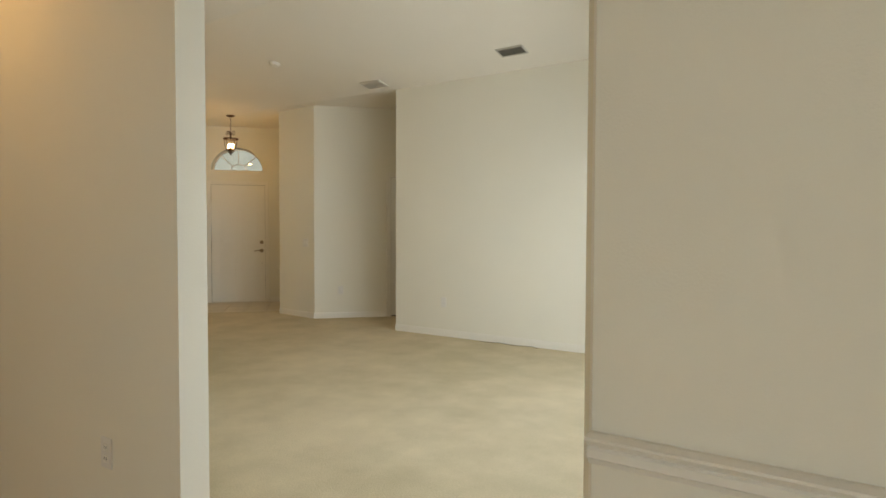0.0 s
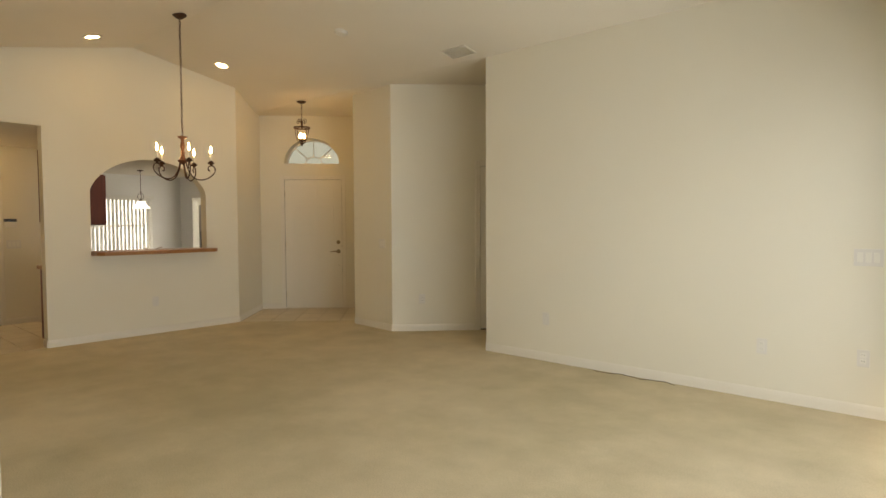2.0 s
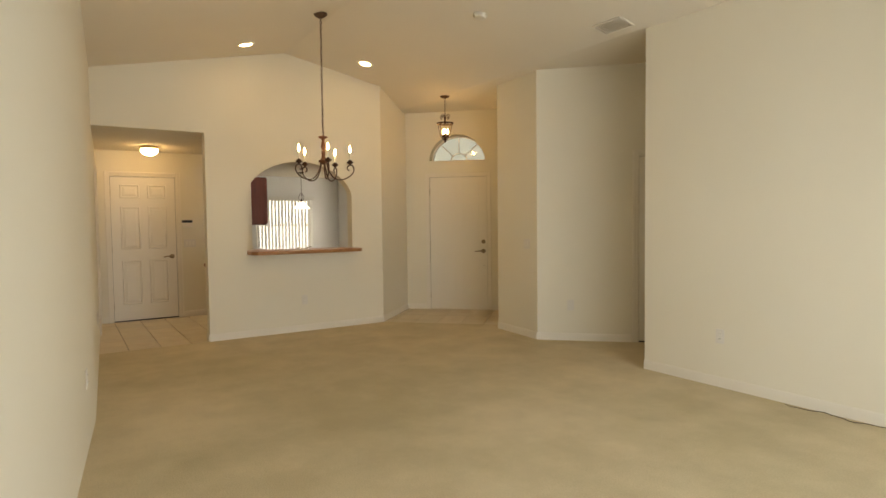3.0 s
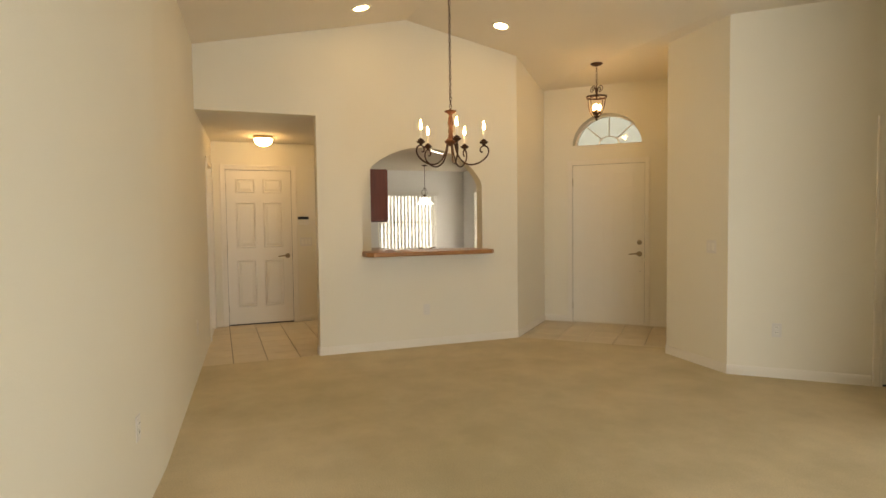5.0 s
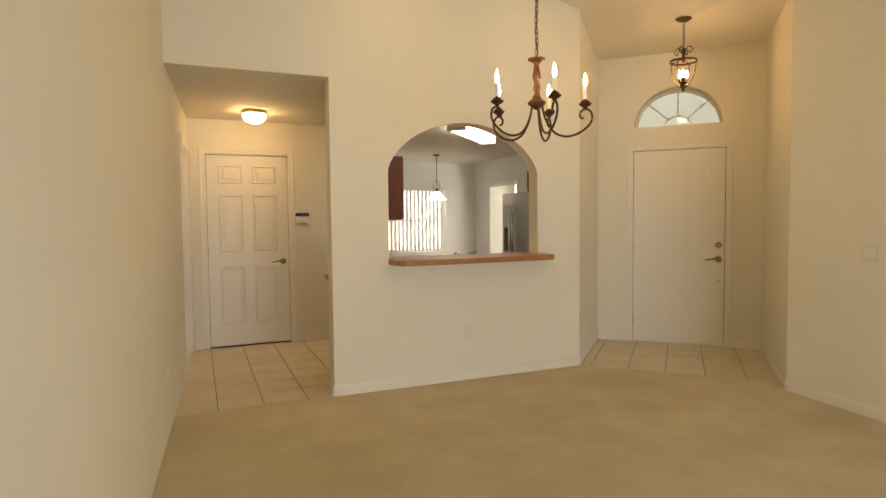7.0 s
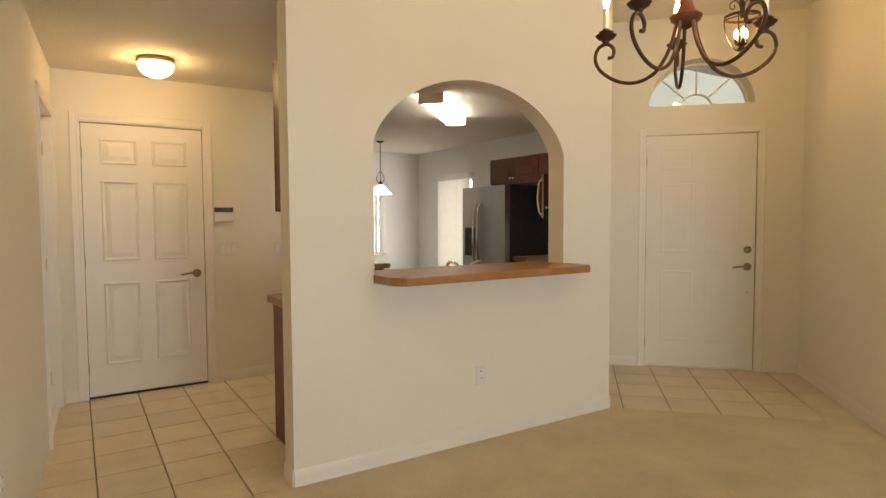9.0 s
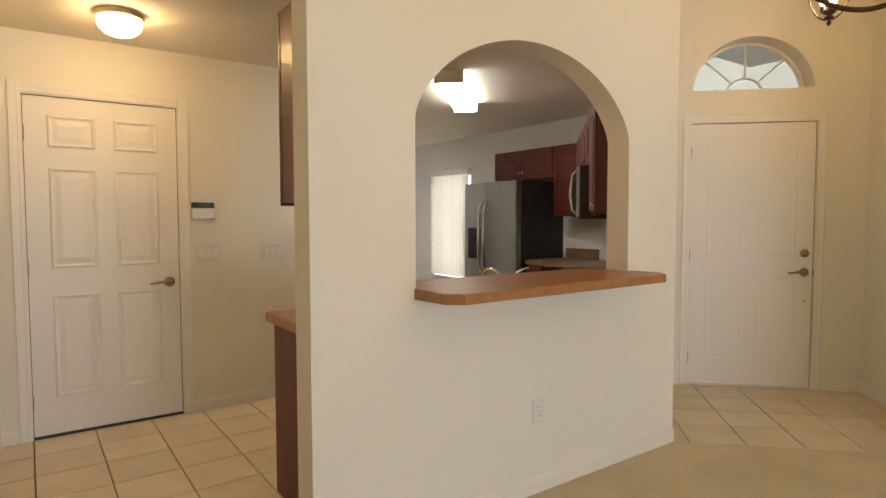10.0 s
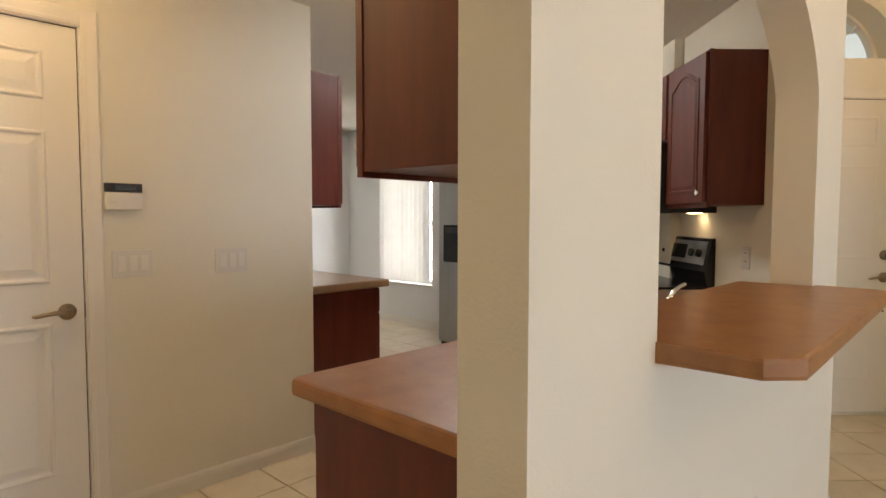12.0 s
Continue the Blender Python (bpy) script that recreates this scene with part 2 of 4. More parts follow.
def arch_z(y):
    u = abs(y - (AY0 + AY1) / 2)
    half, rise = (AY1 - AY0) / 2, AT - AS
    r = (half * half + rise * rise) / (2 * rise)
    seg = AT - r + math.sqrt(max(r * r - u * u, 0))
    ell = AS + rise * math.sqrt(max(1 - (u / half) ** 2, 0))
    return 0.5 * (seg + ell)


bm = bmesh.new()
X0, X1 = PX - PT, PX
box(bm, X0, X1, 1.5, 3.028, LOW, TOP)
box(bm, X0, X1, 3.028, AY0, 0, TOP)
box(bm, X0, X1, AY0, AY1, 0, 0.985)
steps = 40
ys = [AY0 + (AY1 - AY0) * (0.5 - 0.5 * math.cos(math.pi * k / steps)) for k in range(steps + 1)]
prism(bm, [(y, arch_z(y)) for y in ys] + [(AY1, TOP), (AY0, TOP)], X0, X1, "x")
prism(bm, [(X0, AY1), (X1, AY1), (X1, 5.27), (X0, 5.27 + 0.0)], 0, TOP)
structure(part("wall_passage", bm, PAINT), "off-white painted wall with an arched pass-through and hall opening", "wall")

# foyer walls, at forty-five degrees
wall_between("wall_foyer_west", C0, (PX, 5.27), 0.14, 0, TOP)
FW = (C1 - C0).length
D0, D1, DH = 0.37, 1.265, 2.04   # front door along the foyer's back wall


def fan_z(s, c, half, base, rise):
    return base + rise * math.sqrt(max(1 - ((s - c) / half) ** 2, 0))


FM = pose(C0.x, C0.y, 0, 0, 0, 45)   # foyer back wall: x along it, -y towards the room
FC, FH, FB, FR = 0.805, 0.43, 2.278, 0.405
bm = bmesh.new()
WT = 0.27
box(bm, -0.2, D0 - 0.012, 0, WT, 0, FB)
box(bm, D1 + 0.012, FW + 0.2, 0, WT, 0, FB)
box(bm, D0 - 0.012, D1 + 0.012, 0, WT, DH + 0.012, FB)
box(bm, -0.2, FC - FH, 0, WT, FB, TOP)
box(bm, FC + FH, FW + 0.2, 0, WT, FB, TOP)
ss = [FC - FH * math.cos(math.pi * k / 36) for k in range(37)]
prism(bm, [(s, fan_z(s, FC, FH, FB, FR)) for s in ss] + [(FC + FH, TOP), (FC - FH, TOP)], 0, WT, "y")
structure(part("wall_foyer_north", bm, PAINT, m=FM), "warm off-white foyer wall with door and fanlight openings", "wall")
RC, RA = Vector((-6.378, 6.225)), Vector((-5.565, 6.145))
wall_between("wall_foyer_east", RC, C1, 0.12, 0, TOP)
wall_between("wall_closet_front", RA, RC, 0.12, 0, TOP)
RE = Vector((-4.01, 7.70))
alcove_len = (RE - RA).length
wall_between("wall_alcove", RE, RA, 0.12, 0, TOP, holes=[(alcove_len - 1.90, alcove_len - 1.10, 0, 2.05)])
wall_between("wall_alcove_side", (-4.01, NY + 0.14), (-4.01, 7.85), 0.0 + 0.12, 0, TOP)
EX0, EX1 = Vector((-0.335, NY)), Vector((-0.07, 1.83))    # east wall's inner face
wall_between("wall_north", (EX0.x + 0.2, NY), (-4.01, NY), 0.14, 0, TOP)
el = (EX1 - EX0).length
wall_between("wall_east", EX1, EX0, 0.16, 0, TOP, holes=[(0.12, el - 0.12, 0, 2.1)])
# partition between dining room and living room
CL0, CL1 = -8.967, -9.793        # closet doorway in the hall
bm = bmesh.new()
prism(bm, [(-1.243, 1.278), (-1.243, 1.386), (-5.3, left_y(-5.3)), (CL0, left_y(CL0)), (CL0, left_y(CL0) - 0.125), (CL1, left_y(CL1) - 0.125), (CL1, left_y(CL1)), (-9.89, left_y(-9.89)), (-9.89, 1.15), (-3.6, 1.15), (-3.6, 1.278)], 0, DH + 0.012)
prism(bm, [(-1.243, 1.278), (-1.243, 1.386), (-5.3, left_y(-5.3)), (-9.89, left_y(-9.89)), (-9.89, 1.15), (-3.6, 1.15), (-3.6, 1.278)], DH + 0.012, TOP)
structure(part("wall_south", bm, PAINT), "off-white painted wall beside the hall", "wall")
bm = bmesh.new()
prism(bm, [(0.058, 1.515), (0.165, 1.515), (3.2, 1.515), (3.2, 1.62), (0.30, 1.62), (0.11, 1.83), (-0.07, 1.83)], 0, TOP)
structure(part("wall_partition", bm, PAINT), "grey-white painted partition wall with a chair rail", "wall")
structure(part("wall_header", boxed(-1.243, 0.05, 1.30, 1.386, 2.75, TOP), PAINT), "painted header over the wide opening", "wall")

# added white strip in place of the stripe of daylight on this edge
bm = bmesh.new()
prism(bm, [(0.0565, 1.516), (0.0595, 1.5115), (0.0300, 1.588), (0.0270, 1.589)], 0, TOP)
structure(part("trim_bright_edge", bm, TRIM), "white strip standing in for the bright stripe at the partition's end", "trim")

# dining room where the walk begins
wall_between("wall_dining_west", (-3.6, 1.278), (-3.6, -2.4), 0.12, 0, 2.9)
wall_between("wall_dining_south", (-3.6, -2.4), (3.2, -2.4), 0.12, 0, 2.9, holes=[(3.7, 5.9, 0.8, 2.2)])
wall_between("wall_dining_east", (3.2, -2.4), (3.2, 1.515), 0.12, 0, 2.9)
structure(part("ceiling_dining", boxed(-3.7, 3.3, -2.5, 1.30, 2.75, 2.85), CEIL), "textured off-white ceiling", "ceiling")
structure(part("dining_floor", boxed(-3.6, 3.2, -2.4, 1.30, -0.011, 0.0), TILE), "tan tiled dining room floor", "floor")

# hall and kitchen walls
G0, G1 = 2.20, 3.03              # garage door
wall_between("wall_garage", (HX, KS), (HX, 1.9), 0.14, 0, LOW + 0.1, holes=[(KS - G1 - 0.012, KS - G0 + 0.012, 0, DH + 0.012)])
wall_between("wall_kitchen_south", (-13.45, KS), (HX - 0.14, KS), 0.14, 0, LOW + 0.1, mat=KPAINT)
W1 = (5.15, 6.43, 0.75, 1.90)    # kitchen window: y, y, z, z
wall_between("wall_kitchen_west", (-13.45, 7.06), (-13.45, 4.06), 0.14, 0, LOW + 0.1, holes=[(7.06 - W1[1], 7.06 - W1[0], W1[2], W1[3])], mat=KPAINT)
W2 = (-12.75, -11.90, 0.50, 1.93)
wall_between("wall_kitchen_north", (-9.66, 7.06), (-13.45, 7.06), 0.14, 0, LOW + 0.1, holes=[(-9.66 - W2[1], -9.66 - W2[0], W2[2], W2[3])], mat=KPAINT)
wall_between("wall_range", (X0 - 0.005, 5.27 + 0.003), (-9.66, 7.06), 0.05, 0, LOW + 0.1, mat=KPAINT)
bm = bmesh.new()
prism(bm, [(X0, 1.3), (X0, 5.22), (-9.70, 7.1), (-13.6, 7.1), (-13.6, 1.3)], LOW, LOW + 0.1)
structure(part("ceiling_kitchen", bm, CEIL), "flat textured white ceiling over hall and kitchen", "ceiling")
# vaulted living room ceiling
RY, RZ, FZ = 3.98, 3.43, 3.035
prof = [(1.30, RZ - 0.213 * (RY - 1.30)), (RY, RZ), (6.0, FZ), (9.0, FZ)]
bm = bmesh.new()
prism(bm, prof + [(y, z + 0.12) for y, z in reversed(prof)], -9.2, 0.6, "x")
structure(part("ceiling_living", bm, CEIL), "vaulted textured off-white ceiling", "ceiling")
structure(part("ceiling_soffit", prism(bmesh.new(), [(-0.70, NY + 0.02), (0.25, NY + 0.02), (0.25, 1.84), (-0.44, 1.84)], 2.66, TOP), CEIL), "boxed soffit above the sliding doors", "ceiling")

# baseboards
for a, b in (((PX, 3.028), (PX, 5.27)), ((PX, 5.27), C0), (C0, C0 + (C1 - C0).normalized() * (D0 - 0.07)),
             (C0 + (C1 - C0).normalized() * (D1 + 0.07), C1), (C1, RC), (RC, RA), (RA, RA + (RE - RA).normalized() * 1.02), ((-4.01, 7.6), (-4.01, NY)),
             ((-4.01, NY), (EX0.x, NY)), ((-8.82, left_y(-8.82)), (-5.3, left_y(-5.3))), ((-5.3, left_y(-5.3)), (-1.243, 1.386)), ((HX, 1.99), (HX, G0 - 0.07)), ((HX, G1 + 0.07), (HX, KS)),
             ((PX - PT, 3.028), (PX, 3.028)), ((-1.243, 1.278), (-3.6, 1.278)), ((-1.243, 1.386), (-1.243, 1.278)), ((0.058, 1.515), (-0.07, 1.83)), ((3.2, 1.515), (0.058, 1.515)), ((-13.45, 7.06), (-10.95, 7.06)), ((-13.45, 4.06), (-13.45, 7.06))):
    a, b = Vector(a), Vector(b)
    baseboard(b, a)


# ---- doors ----
def six_panel_door(name, m, w, h, lever_x, label, hinge_x, shallow=0.0085, casing=0.062, bolt=False, lever=True, hinges=NICKEL, relief=1.0, inset=0.018):
    """A six-panel door in its opening: local x along the wall, -y towards the room, the wall's face at y = 0."""
    top = empty(name, m)
    structure(top, label, "door")
    y0 = inset
    part("door_leaf", boxed(0.0035, w - 0.0035, y0, y0 + 0.04, 0.014, h - 0.0035, bevel=0.002), DOORP, top)
    side, mid = 0.115 * w / 0.8, 0.10
    pw = (w - 2 * side - mid) / 2
    for z0, z1 in ((0.24, 0.86), (1.02, 1.62), (1.74, 1.93)):
        for k in (0, 1):
            x0 = side + k * (pw + mid)
            bm = bmesh.new()
            d = shallow
            loops = [(0.0, 0.0), (0.007, -d), (0.013, -d), (0.022, -0.0006), (0.030, -0.0006), (0.060, -d * 0.9)]
            rings = []
            for inset, dy in loops:
                a, b, c, e = x0 + inset, x0 + pw - inset, z0 + inset, z1 - inset
                rings.append([bm.verts.new((p, y0 - 0.0005 + dy, q)) for p, q in ((a, c), (b, c), (b, e), (a, e))])
            for r1, r2 in zip(rings, rings[1:]):
                for q in range(4):
                    bm.faces.new((r1[q], r1[(q + 1) % 4], r2[(q + 1) % 4], r2[q]))
            bm.faces.new(rings[-1])
            part("panel", bm, DOORP, top)
    for x0, x1 in ((-0.012, 0.0), (w, w + 0.012)):
        part("jamb", boxed(x0, x1, 0.002, 0.12, 0, h), TRIM, top)
    part("jamb", boxed(-0.012, w + 0.012, 0.002, 0.12, h, h + 0.011), TRIM, top)
    # dark strips that put the shade of the gap round the leaf into colour
    for x0, x1 in ((0.0003, 0.0032), (w - 0.0032, w - 0.0003)):
        part("gap_shade", boxed(x0, x1, y0 + 0.003, y0 + 0.04, 0.012, h - 0.004), DARKPL, top, "dark strip for the shade in the door gap")
    part("gap_shade", boxed(0.0003, w - 0.0003, y0 + 0.003, y0 + 0.04, h - 0.0032, h - 0.0003), DARKPL, top, "dark strip for the shade in the door gap")
    part("door_stop", boxed(0, w, y0 + 0.042, y0 + 0.07, h - 0.02, h), TRIM, top)
    for x0, sgn in ((-0.006, -1), (w + 0.006, 1)):
        bm = bmesh.new()
        c = casing
        prof = [(0, 0.001), (0, -0.008), (0.012, -0.012), (0.020, -0.011), (0.040, -0.016), (c - 0.006, -0.018), (c, -0.013), (c, 0.001)]
        prof = [(p, q * relief if q < 0 else q) for p, q in prof]
        prism(bm, [(x0 + sgn * a, b) for a, b in prof], 0, h + 0.006 + c, "z")
        part("casing", bm, TRIM, top)
    bm = bmesh.new()
    prism(bm, [(b, h + 0.006 + a) for a, b in prof], -0.005, w + 0.005, "x")
    part("casing", bm, TRIM, top)
    part("threshold", boxed(0.0, w, 0.004, 0.12, 0.001, 0.011, bevel=0.003), TRIM if bolt or y0 > 0.05 else DARKPL, top, "door threshold strip")
    for z in (0.22, 1.02, 1.82):
        hb = bmesh.new()
        tube(hb, [(hinge_x, y0 - 0.006, z - 0.045), (hinge_x, y0 - 0.006, z + 0.045)], 0.0065, 10)
        box(hb, hinge_x - 0.012, hinge_x + 0.012, y0 - 0.003, y0, z - 0.044, z + 0.044)
        part("hinge", hb, hinges, top, "small metal hinge", smooth=True)
    if lever:
        sgn = -1 if lever_x > w / 2 else 1
        z = 0.90
        hd = part("door_handle", lathe_y(lever_x, y0, z, [(0.033, 0), (0.033, 0.006), (0.026, 0.011), (0.012, 0.014), (0.011, 0.045), (0.0, 0.047)]), NICKEL, top, "brushed nickel lever handle", smooth=True)
        pts = [(lever_x + sgn * a, y0 - 0.042 - b, z + c) for a, b, c in ((-0.006, 0, 0), (0.02, 0.004, 0.002), (0.05, 0.005, 0.004), (0.085, 0.002, 0.0), (0.115, -0.004, -0.006), (0.125, -0.006, -0.003))]
        part("lever", tube(bmesh.new(), pts, [0.011, 0.010, 0.009, 0.008, 0.007, 0.004], 10), NICKEL, hd, smooth=True)
        part("latch_plate", boxed(w - 0.002 if sgn < 0 else -0.006, w + 0.006 if sgn < 0 else 0.002, y0 - 0.006, y0 + 0.02, z - 0.03, z + 0.03), IRON, top, "dark strike plate")
        if bolt:
            part("deadbolt", lathe_y(lever_x, y0, 1.045, [(0.031, 0), (0.031, 0.006), (0.024, 0.012), (0.012, 0.014), (0.0, 0.015)]), NICKEL, top, "round nickel deadbolt", smooth=True)
            part("deadbolt_turn", boxed(lever_x - 0.006, lever_x + 0.006, y0 - 0.03, y0 - 0.012, 1.03, 1.06, bevel=0.003), NICKEL, top)
            part("peephole", lathe_y(lever_x + 0.005, y0, 0.68, [(0.006, 0), (0.006, 0.003), (0.0, 0.004)], 10), DARKPL, top)
    return top


def lathe_y(x, y, z, profile, steps=20):
    """A turned piece whose axis stands out from a door towards -y."""
    bm = bmesh.new()
    lathe(bm, profile, steps)
    turn = Matrix.Translation((x, y, z)) @ pose(0, 0, 0, 90)
    bmesh.ops.transform(bm, matrix=turn, verts=bm.verts)
    return bm


# the foyer wall's body lies at +y of its face, towards the outside
six_panel_door("door_1", FM @ pose(D0, 0, 0), D1 - D0, DH, D1 - D0 - 0.062, "off-white front door with six faint panels, closed", -0.004, shallow=0.0015, bolt=True, relief=0.45, casing=0.055)
six_panel_door("door_2", pose(HX, G0, 0, 0, 0, 90), G1 - G0, DH, G1 - G0 - 0.065, "white six-panel interior door, closed, nickel lever", -0.004, relief=0.7)
ang = math.degrees(math.atan2(left_y(-9.0) - left_y(-8.0), -1.0))
lx = -8.98
six_panel_door("door_3", pose(lx, left_y(lx), 0, 0, 0, ang), 0.80, DH, 0.06, "white six-panel closet door in the hall, closed", 0.804, hinges=BRASS, lever=False, inset=0.06)
am = RA + (RE - RA).normalized() * 1.10
six_panel_door("door_4", pose(am.x, am.y, 0, 0, 0, 45), 0.80, DH, 0.06, "white door in the alcove, closed", 0.804, lever=False)
# an added wall, out of view, closes off the dark space behind the garage door
structure(part("wall_behind_garage_door", boxed(HX - 1.2, HX - 1.1, 1.6, 3.9, 0, LOW), PAINT), "plain unseen wall added behind the garage door", "wall")

# ---- fanlight over the front door ----
fan = structure(empty("window_1", FM), "half-round fanlight with white sunburst bars", "window")
gy = 0.20


def half_ring(r0, r1, y0, y1, cx, cz, ax=1.0, az=1.0, n=32):
    bm = bmesh.new()
    inner = [(cx - r0 * ax * math.cos(math.pi * k / n), cz + r0 * az * math.sin(math.pi * k / n)) for k in range(n + 1)]
    outer = [(cx - r1 * ax * math.cos(math.pi * k / n), cz + r1 * az * math.sin(math.pi * k / n)) for k in range(n + 1)]
    for k in range(n):
        vs = [bm.verts.new((p[0], y, p[1])) for y in (y0, y1) for p in (inner[k], inner[k + 1], outer[k + 1], outer[k])]
        for f in ((0, 1, 2, 3), (4, 7, 6, 5), (0, 4, 5, 1), (3, 2, 6, 7)):
            bm.faces.new([vs[i] for i in f])
    bmesh.ops.remove_doubles(bm, verts=bm.verts, dist=1e-5)
    return bm


part("window_frame", half_ring(FH - 0.02, FH + 0.003, gy - 0.02, gy + 0.03, FC, FB, 1, FR / FH), TRIM, fan)
part("sill", boxed(FC - FH, FC + FH, 0.003, gy + 0.03, FB - 0.002, FB + 0.012), TRIM, fan)
part("grille_ring", half_ring(0.125, 0.139, gy - 0.008, gy + 0.012, FC, FB + 0.012, 1, FR / FH), TRIM, fan)
for a in (45, 90, 135):
    c, s_ = math.cos(radians(a)), math.sin(radians(a)) * FR / FH
    bm = bmesh.new()
    tube(bm, [(FC + 0.135 * c, gy + 0.002, FB + 0.012 + 0.135 * s_), (FC + (FH - 0.012) * c, gy + 0.002, FB + (FH - 0.012) * s_)], 0.0075, 6)
    part("grille_bar", bm, TRIM, fan)
bm = bmesh.new()
prism(bm, [(FC - (FH - 0.01) * math.cos(math.pi * k / 28), FB + 0.01 + (FR - 0.012) * math.sin(math.pi * k / 28)) for k in range(29)], gy + 0.014, gy + 0.019, "y")
pane = part("pane", bm, GLASS, fan)
pane.visible_shadow = False

# ---- outside ----
structure(part("ground", boxed(-400, 400, -400, 400, -0.6, -0.25), LAWN), "green lawn reaching to the horizon", "ground")
structure(part("patio", boxed(0.1, 6.5, -1, 9, -0.24, -0.03), PATIO), "grey concrete patio outside the sliding doors", "pavement")
# unseen paving, made wide and pale to throw light up at the porch ceiling
bm = bmesh.new()
box(bm, -4.0, 6.0, 0.25, 5.19, -0.24, -0.03)
structure(part("porch_bounce_floor", bm, PATIO, m=FM), "unseen concrete paving added to bounce light onto the porch ceiling", "pavement")
bm = bmesh.new()
for k in range(6):
    box(bm, -1.6, 3.2, 0.30 + 0.26 * k, 0.545 + 0.26 * k, 3.02, 3.05)
box(bm, -1.6, 3.2, 0.28, 1.87, 3.05, 3.15)
structure(part("porch_ceiling", bm, SCREENW, m=FM), "white slatted porch ceiling", "ceiling")
# added backdrop: covers the sky and gives the fanlight its pale green view
structure(part("porch_backdrop", boxed(-4.0, 6.0, 5.2, 5.4, -0.25, 4.8), STUCCO, m=FM), "pale grey-green backdrop wall added beyond the porch to hide the sky", "wall")


def hedge(x, y, w, d, h, seed):
    rnd = random.Random(seed)
    bm = bmesh.new()
    for k in range(2600):
        u, v, t_ = rnd.random(), rnd.random(), rnd.random()
        hh = h * (0.75 + 0.25 * math.sin(u * 9 + seed) * math.cos(u * 23))
        p = Vector((x + (u - 0.5) * w, y + (v - 0.5) * d, -0.25 + t_ * hh))
        a = Vector((rnd.uniform(-1, 1), rnd.uniform(-1, 1), rnd.uniform(-1, 1))).normalized() * rnd.uniform(0.06, 0.13)
        b = a.orthogonal().normalized() * rnd.uniform(0.03, 0.07)
        bm.faces.new([bm.verts.new(p + q) for q in (-a, b, a, -b)])
    me = bpy.data.meshes.new("hedge")
    bm.to_mesh(me)
    bm.free()
    me.materials.append(HEDGE)
    return tagged(new("hedge", me), "dense green garden hedge beyond the windows", "hedge", kind="stuff")


hedge(-17.5, 5.6, 1.2, 9.0, 2.2, 1)
hedge(-12.5, 10.8, 8.0, 1.2, 2.0, 2)


# ---- windows with vertical blinds ----
def blind_window(name, m, w, h, label, n):
    """Local x along the wall, -y into the room, z up from the sill's height; the wall's face is at y = 0."""
    top = structure(empty(name, m), label, "window")
    for x0, x1 in ((0, 0.04), (w - 0.04, w)):
        part("window_frame", boxed(x0, x1, 0.07, 0.11, 0, h), TRIM, top)
    part("window_frame", boxed(0.04, w - 0.04, 0.07, 0.11, 0, 0.04), TRIM, top)
    part("window_frame", boxed(0.04, w - 0.04, 0.07, 0.11, h - 0.04, h), TRIM, top)
    part("meeting_rail", boxed(0.04, w - 0.04, 0.066, 0.106, h * 0.5 - 0.02, h * 0.5 + 0.02), TRIM, top)
    for z0, z1 in ((0.04, h * 0.5 - 0.02), (h * 0.5 + 0.02, h - 0.04)):
        p = part("pane", boxed(0.04, w - 0.04, 0.086, 0.090, z0, z1), GLASS, top)
        p.visible_shadow = False
    part("window_sill", boxed(-0.02, w + 0.02, -0.02, 0.068, -0.02, -0.001, bevel=0.004), TRIM, top)
    blind = tagged(empty("vertical_blind", m), "white vertical blind with slightly opened vanes", "blind", "window blinds")
    part("headrail", boxed(-0.03, w + 0.03, -0.075, -0.004, h - 0.02, h + 0.055, bevel=0.004), VANE, blind)
    for k in range(n):
        x = (k + 0.5) * w / n
        bm = bmesh.new()
        prism(bm, [(-0.042, -0.003), (0, 0.004), (0.042, -0.003), (0.042, -0.0018), (0, 0.0052), (-0.042, -0.0018)], 0.02, h - 0.02)
        part("vane", bm, VANE, blind, m=pose(x, -0.04, 0, 0, 0, 26 + 3 * math.sin(k * 1.7)))
    return top


blind_window("window_2", pose(-13.45, W1[0], W1[2], 0, 0, 90), W1[1] - W1[0], W1[3] - W1[2], "kitchen window behind white vertical blinds", 17)
blind_window("window_3", pose(W2[0], 7.06, W2[2], 0, 0, 0), W2[1] - W2[0], W2[3] - W2[2], "nook window behind white vertical blinds", 11)

# sliding glass doors on the east side
ed = EX0 - EX1
EM = pose(EX1.x, EX1.y, 0, 0, 0, math.degrees(math.atan2(ed.y, ed.x)))
slider = structure(empty("door_5", EM), "white-framed sliding glass patio doors", "door")
SW = el - 0.24
for k in range(3):
    x0, x1, y = 0.12 + k * SW / 3, 0.12 + (k + 1) * SW / 3, -0.06 - 0.04 * (k % 2)
    for a, b in ((x0, x0 + 0.06), (x1 - 0.06, x1)):
        part("stile", boxed(a, b, y - 0.03, y, 0.01, 2.09), TRIM, slider)
    part("rail", boxed(x0 + 0.06, x1 - 0.06, y - 0.03, y, 0.01, 0.09), TRIM, slider)
    part("rail", boxed(x0 + 0.06, x1 - 0.06, y - 0.03, y, 2.02, 2.09), TRIM, slider)
    p = part("pane", boxed(x0 + 0.06, x1 - 0.06, y - 0.018, y - 0.012, 0.09, 2.02), GLASS, slider)
    p.visible_shadow = False
sb = tagged(empty("vertical_blind", EM), "white vertical blind drawn aside by the patio door", "blind", "window blinds")
part("headrail", boxed(0.02, el - 0.05, 0.015, 0.085, 2.12, 2.20, bevel=0.004), VANE, sb)
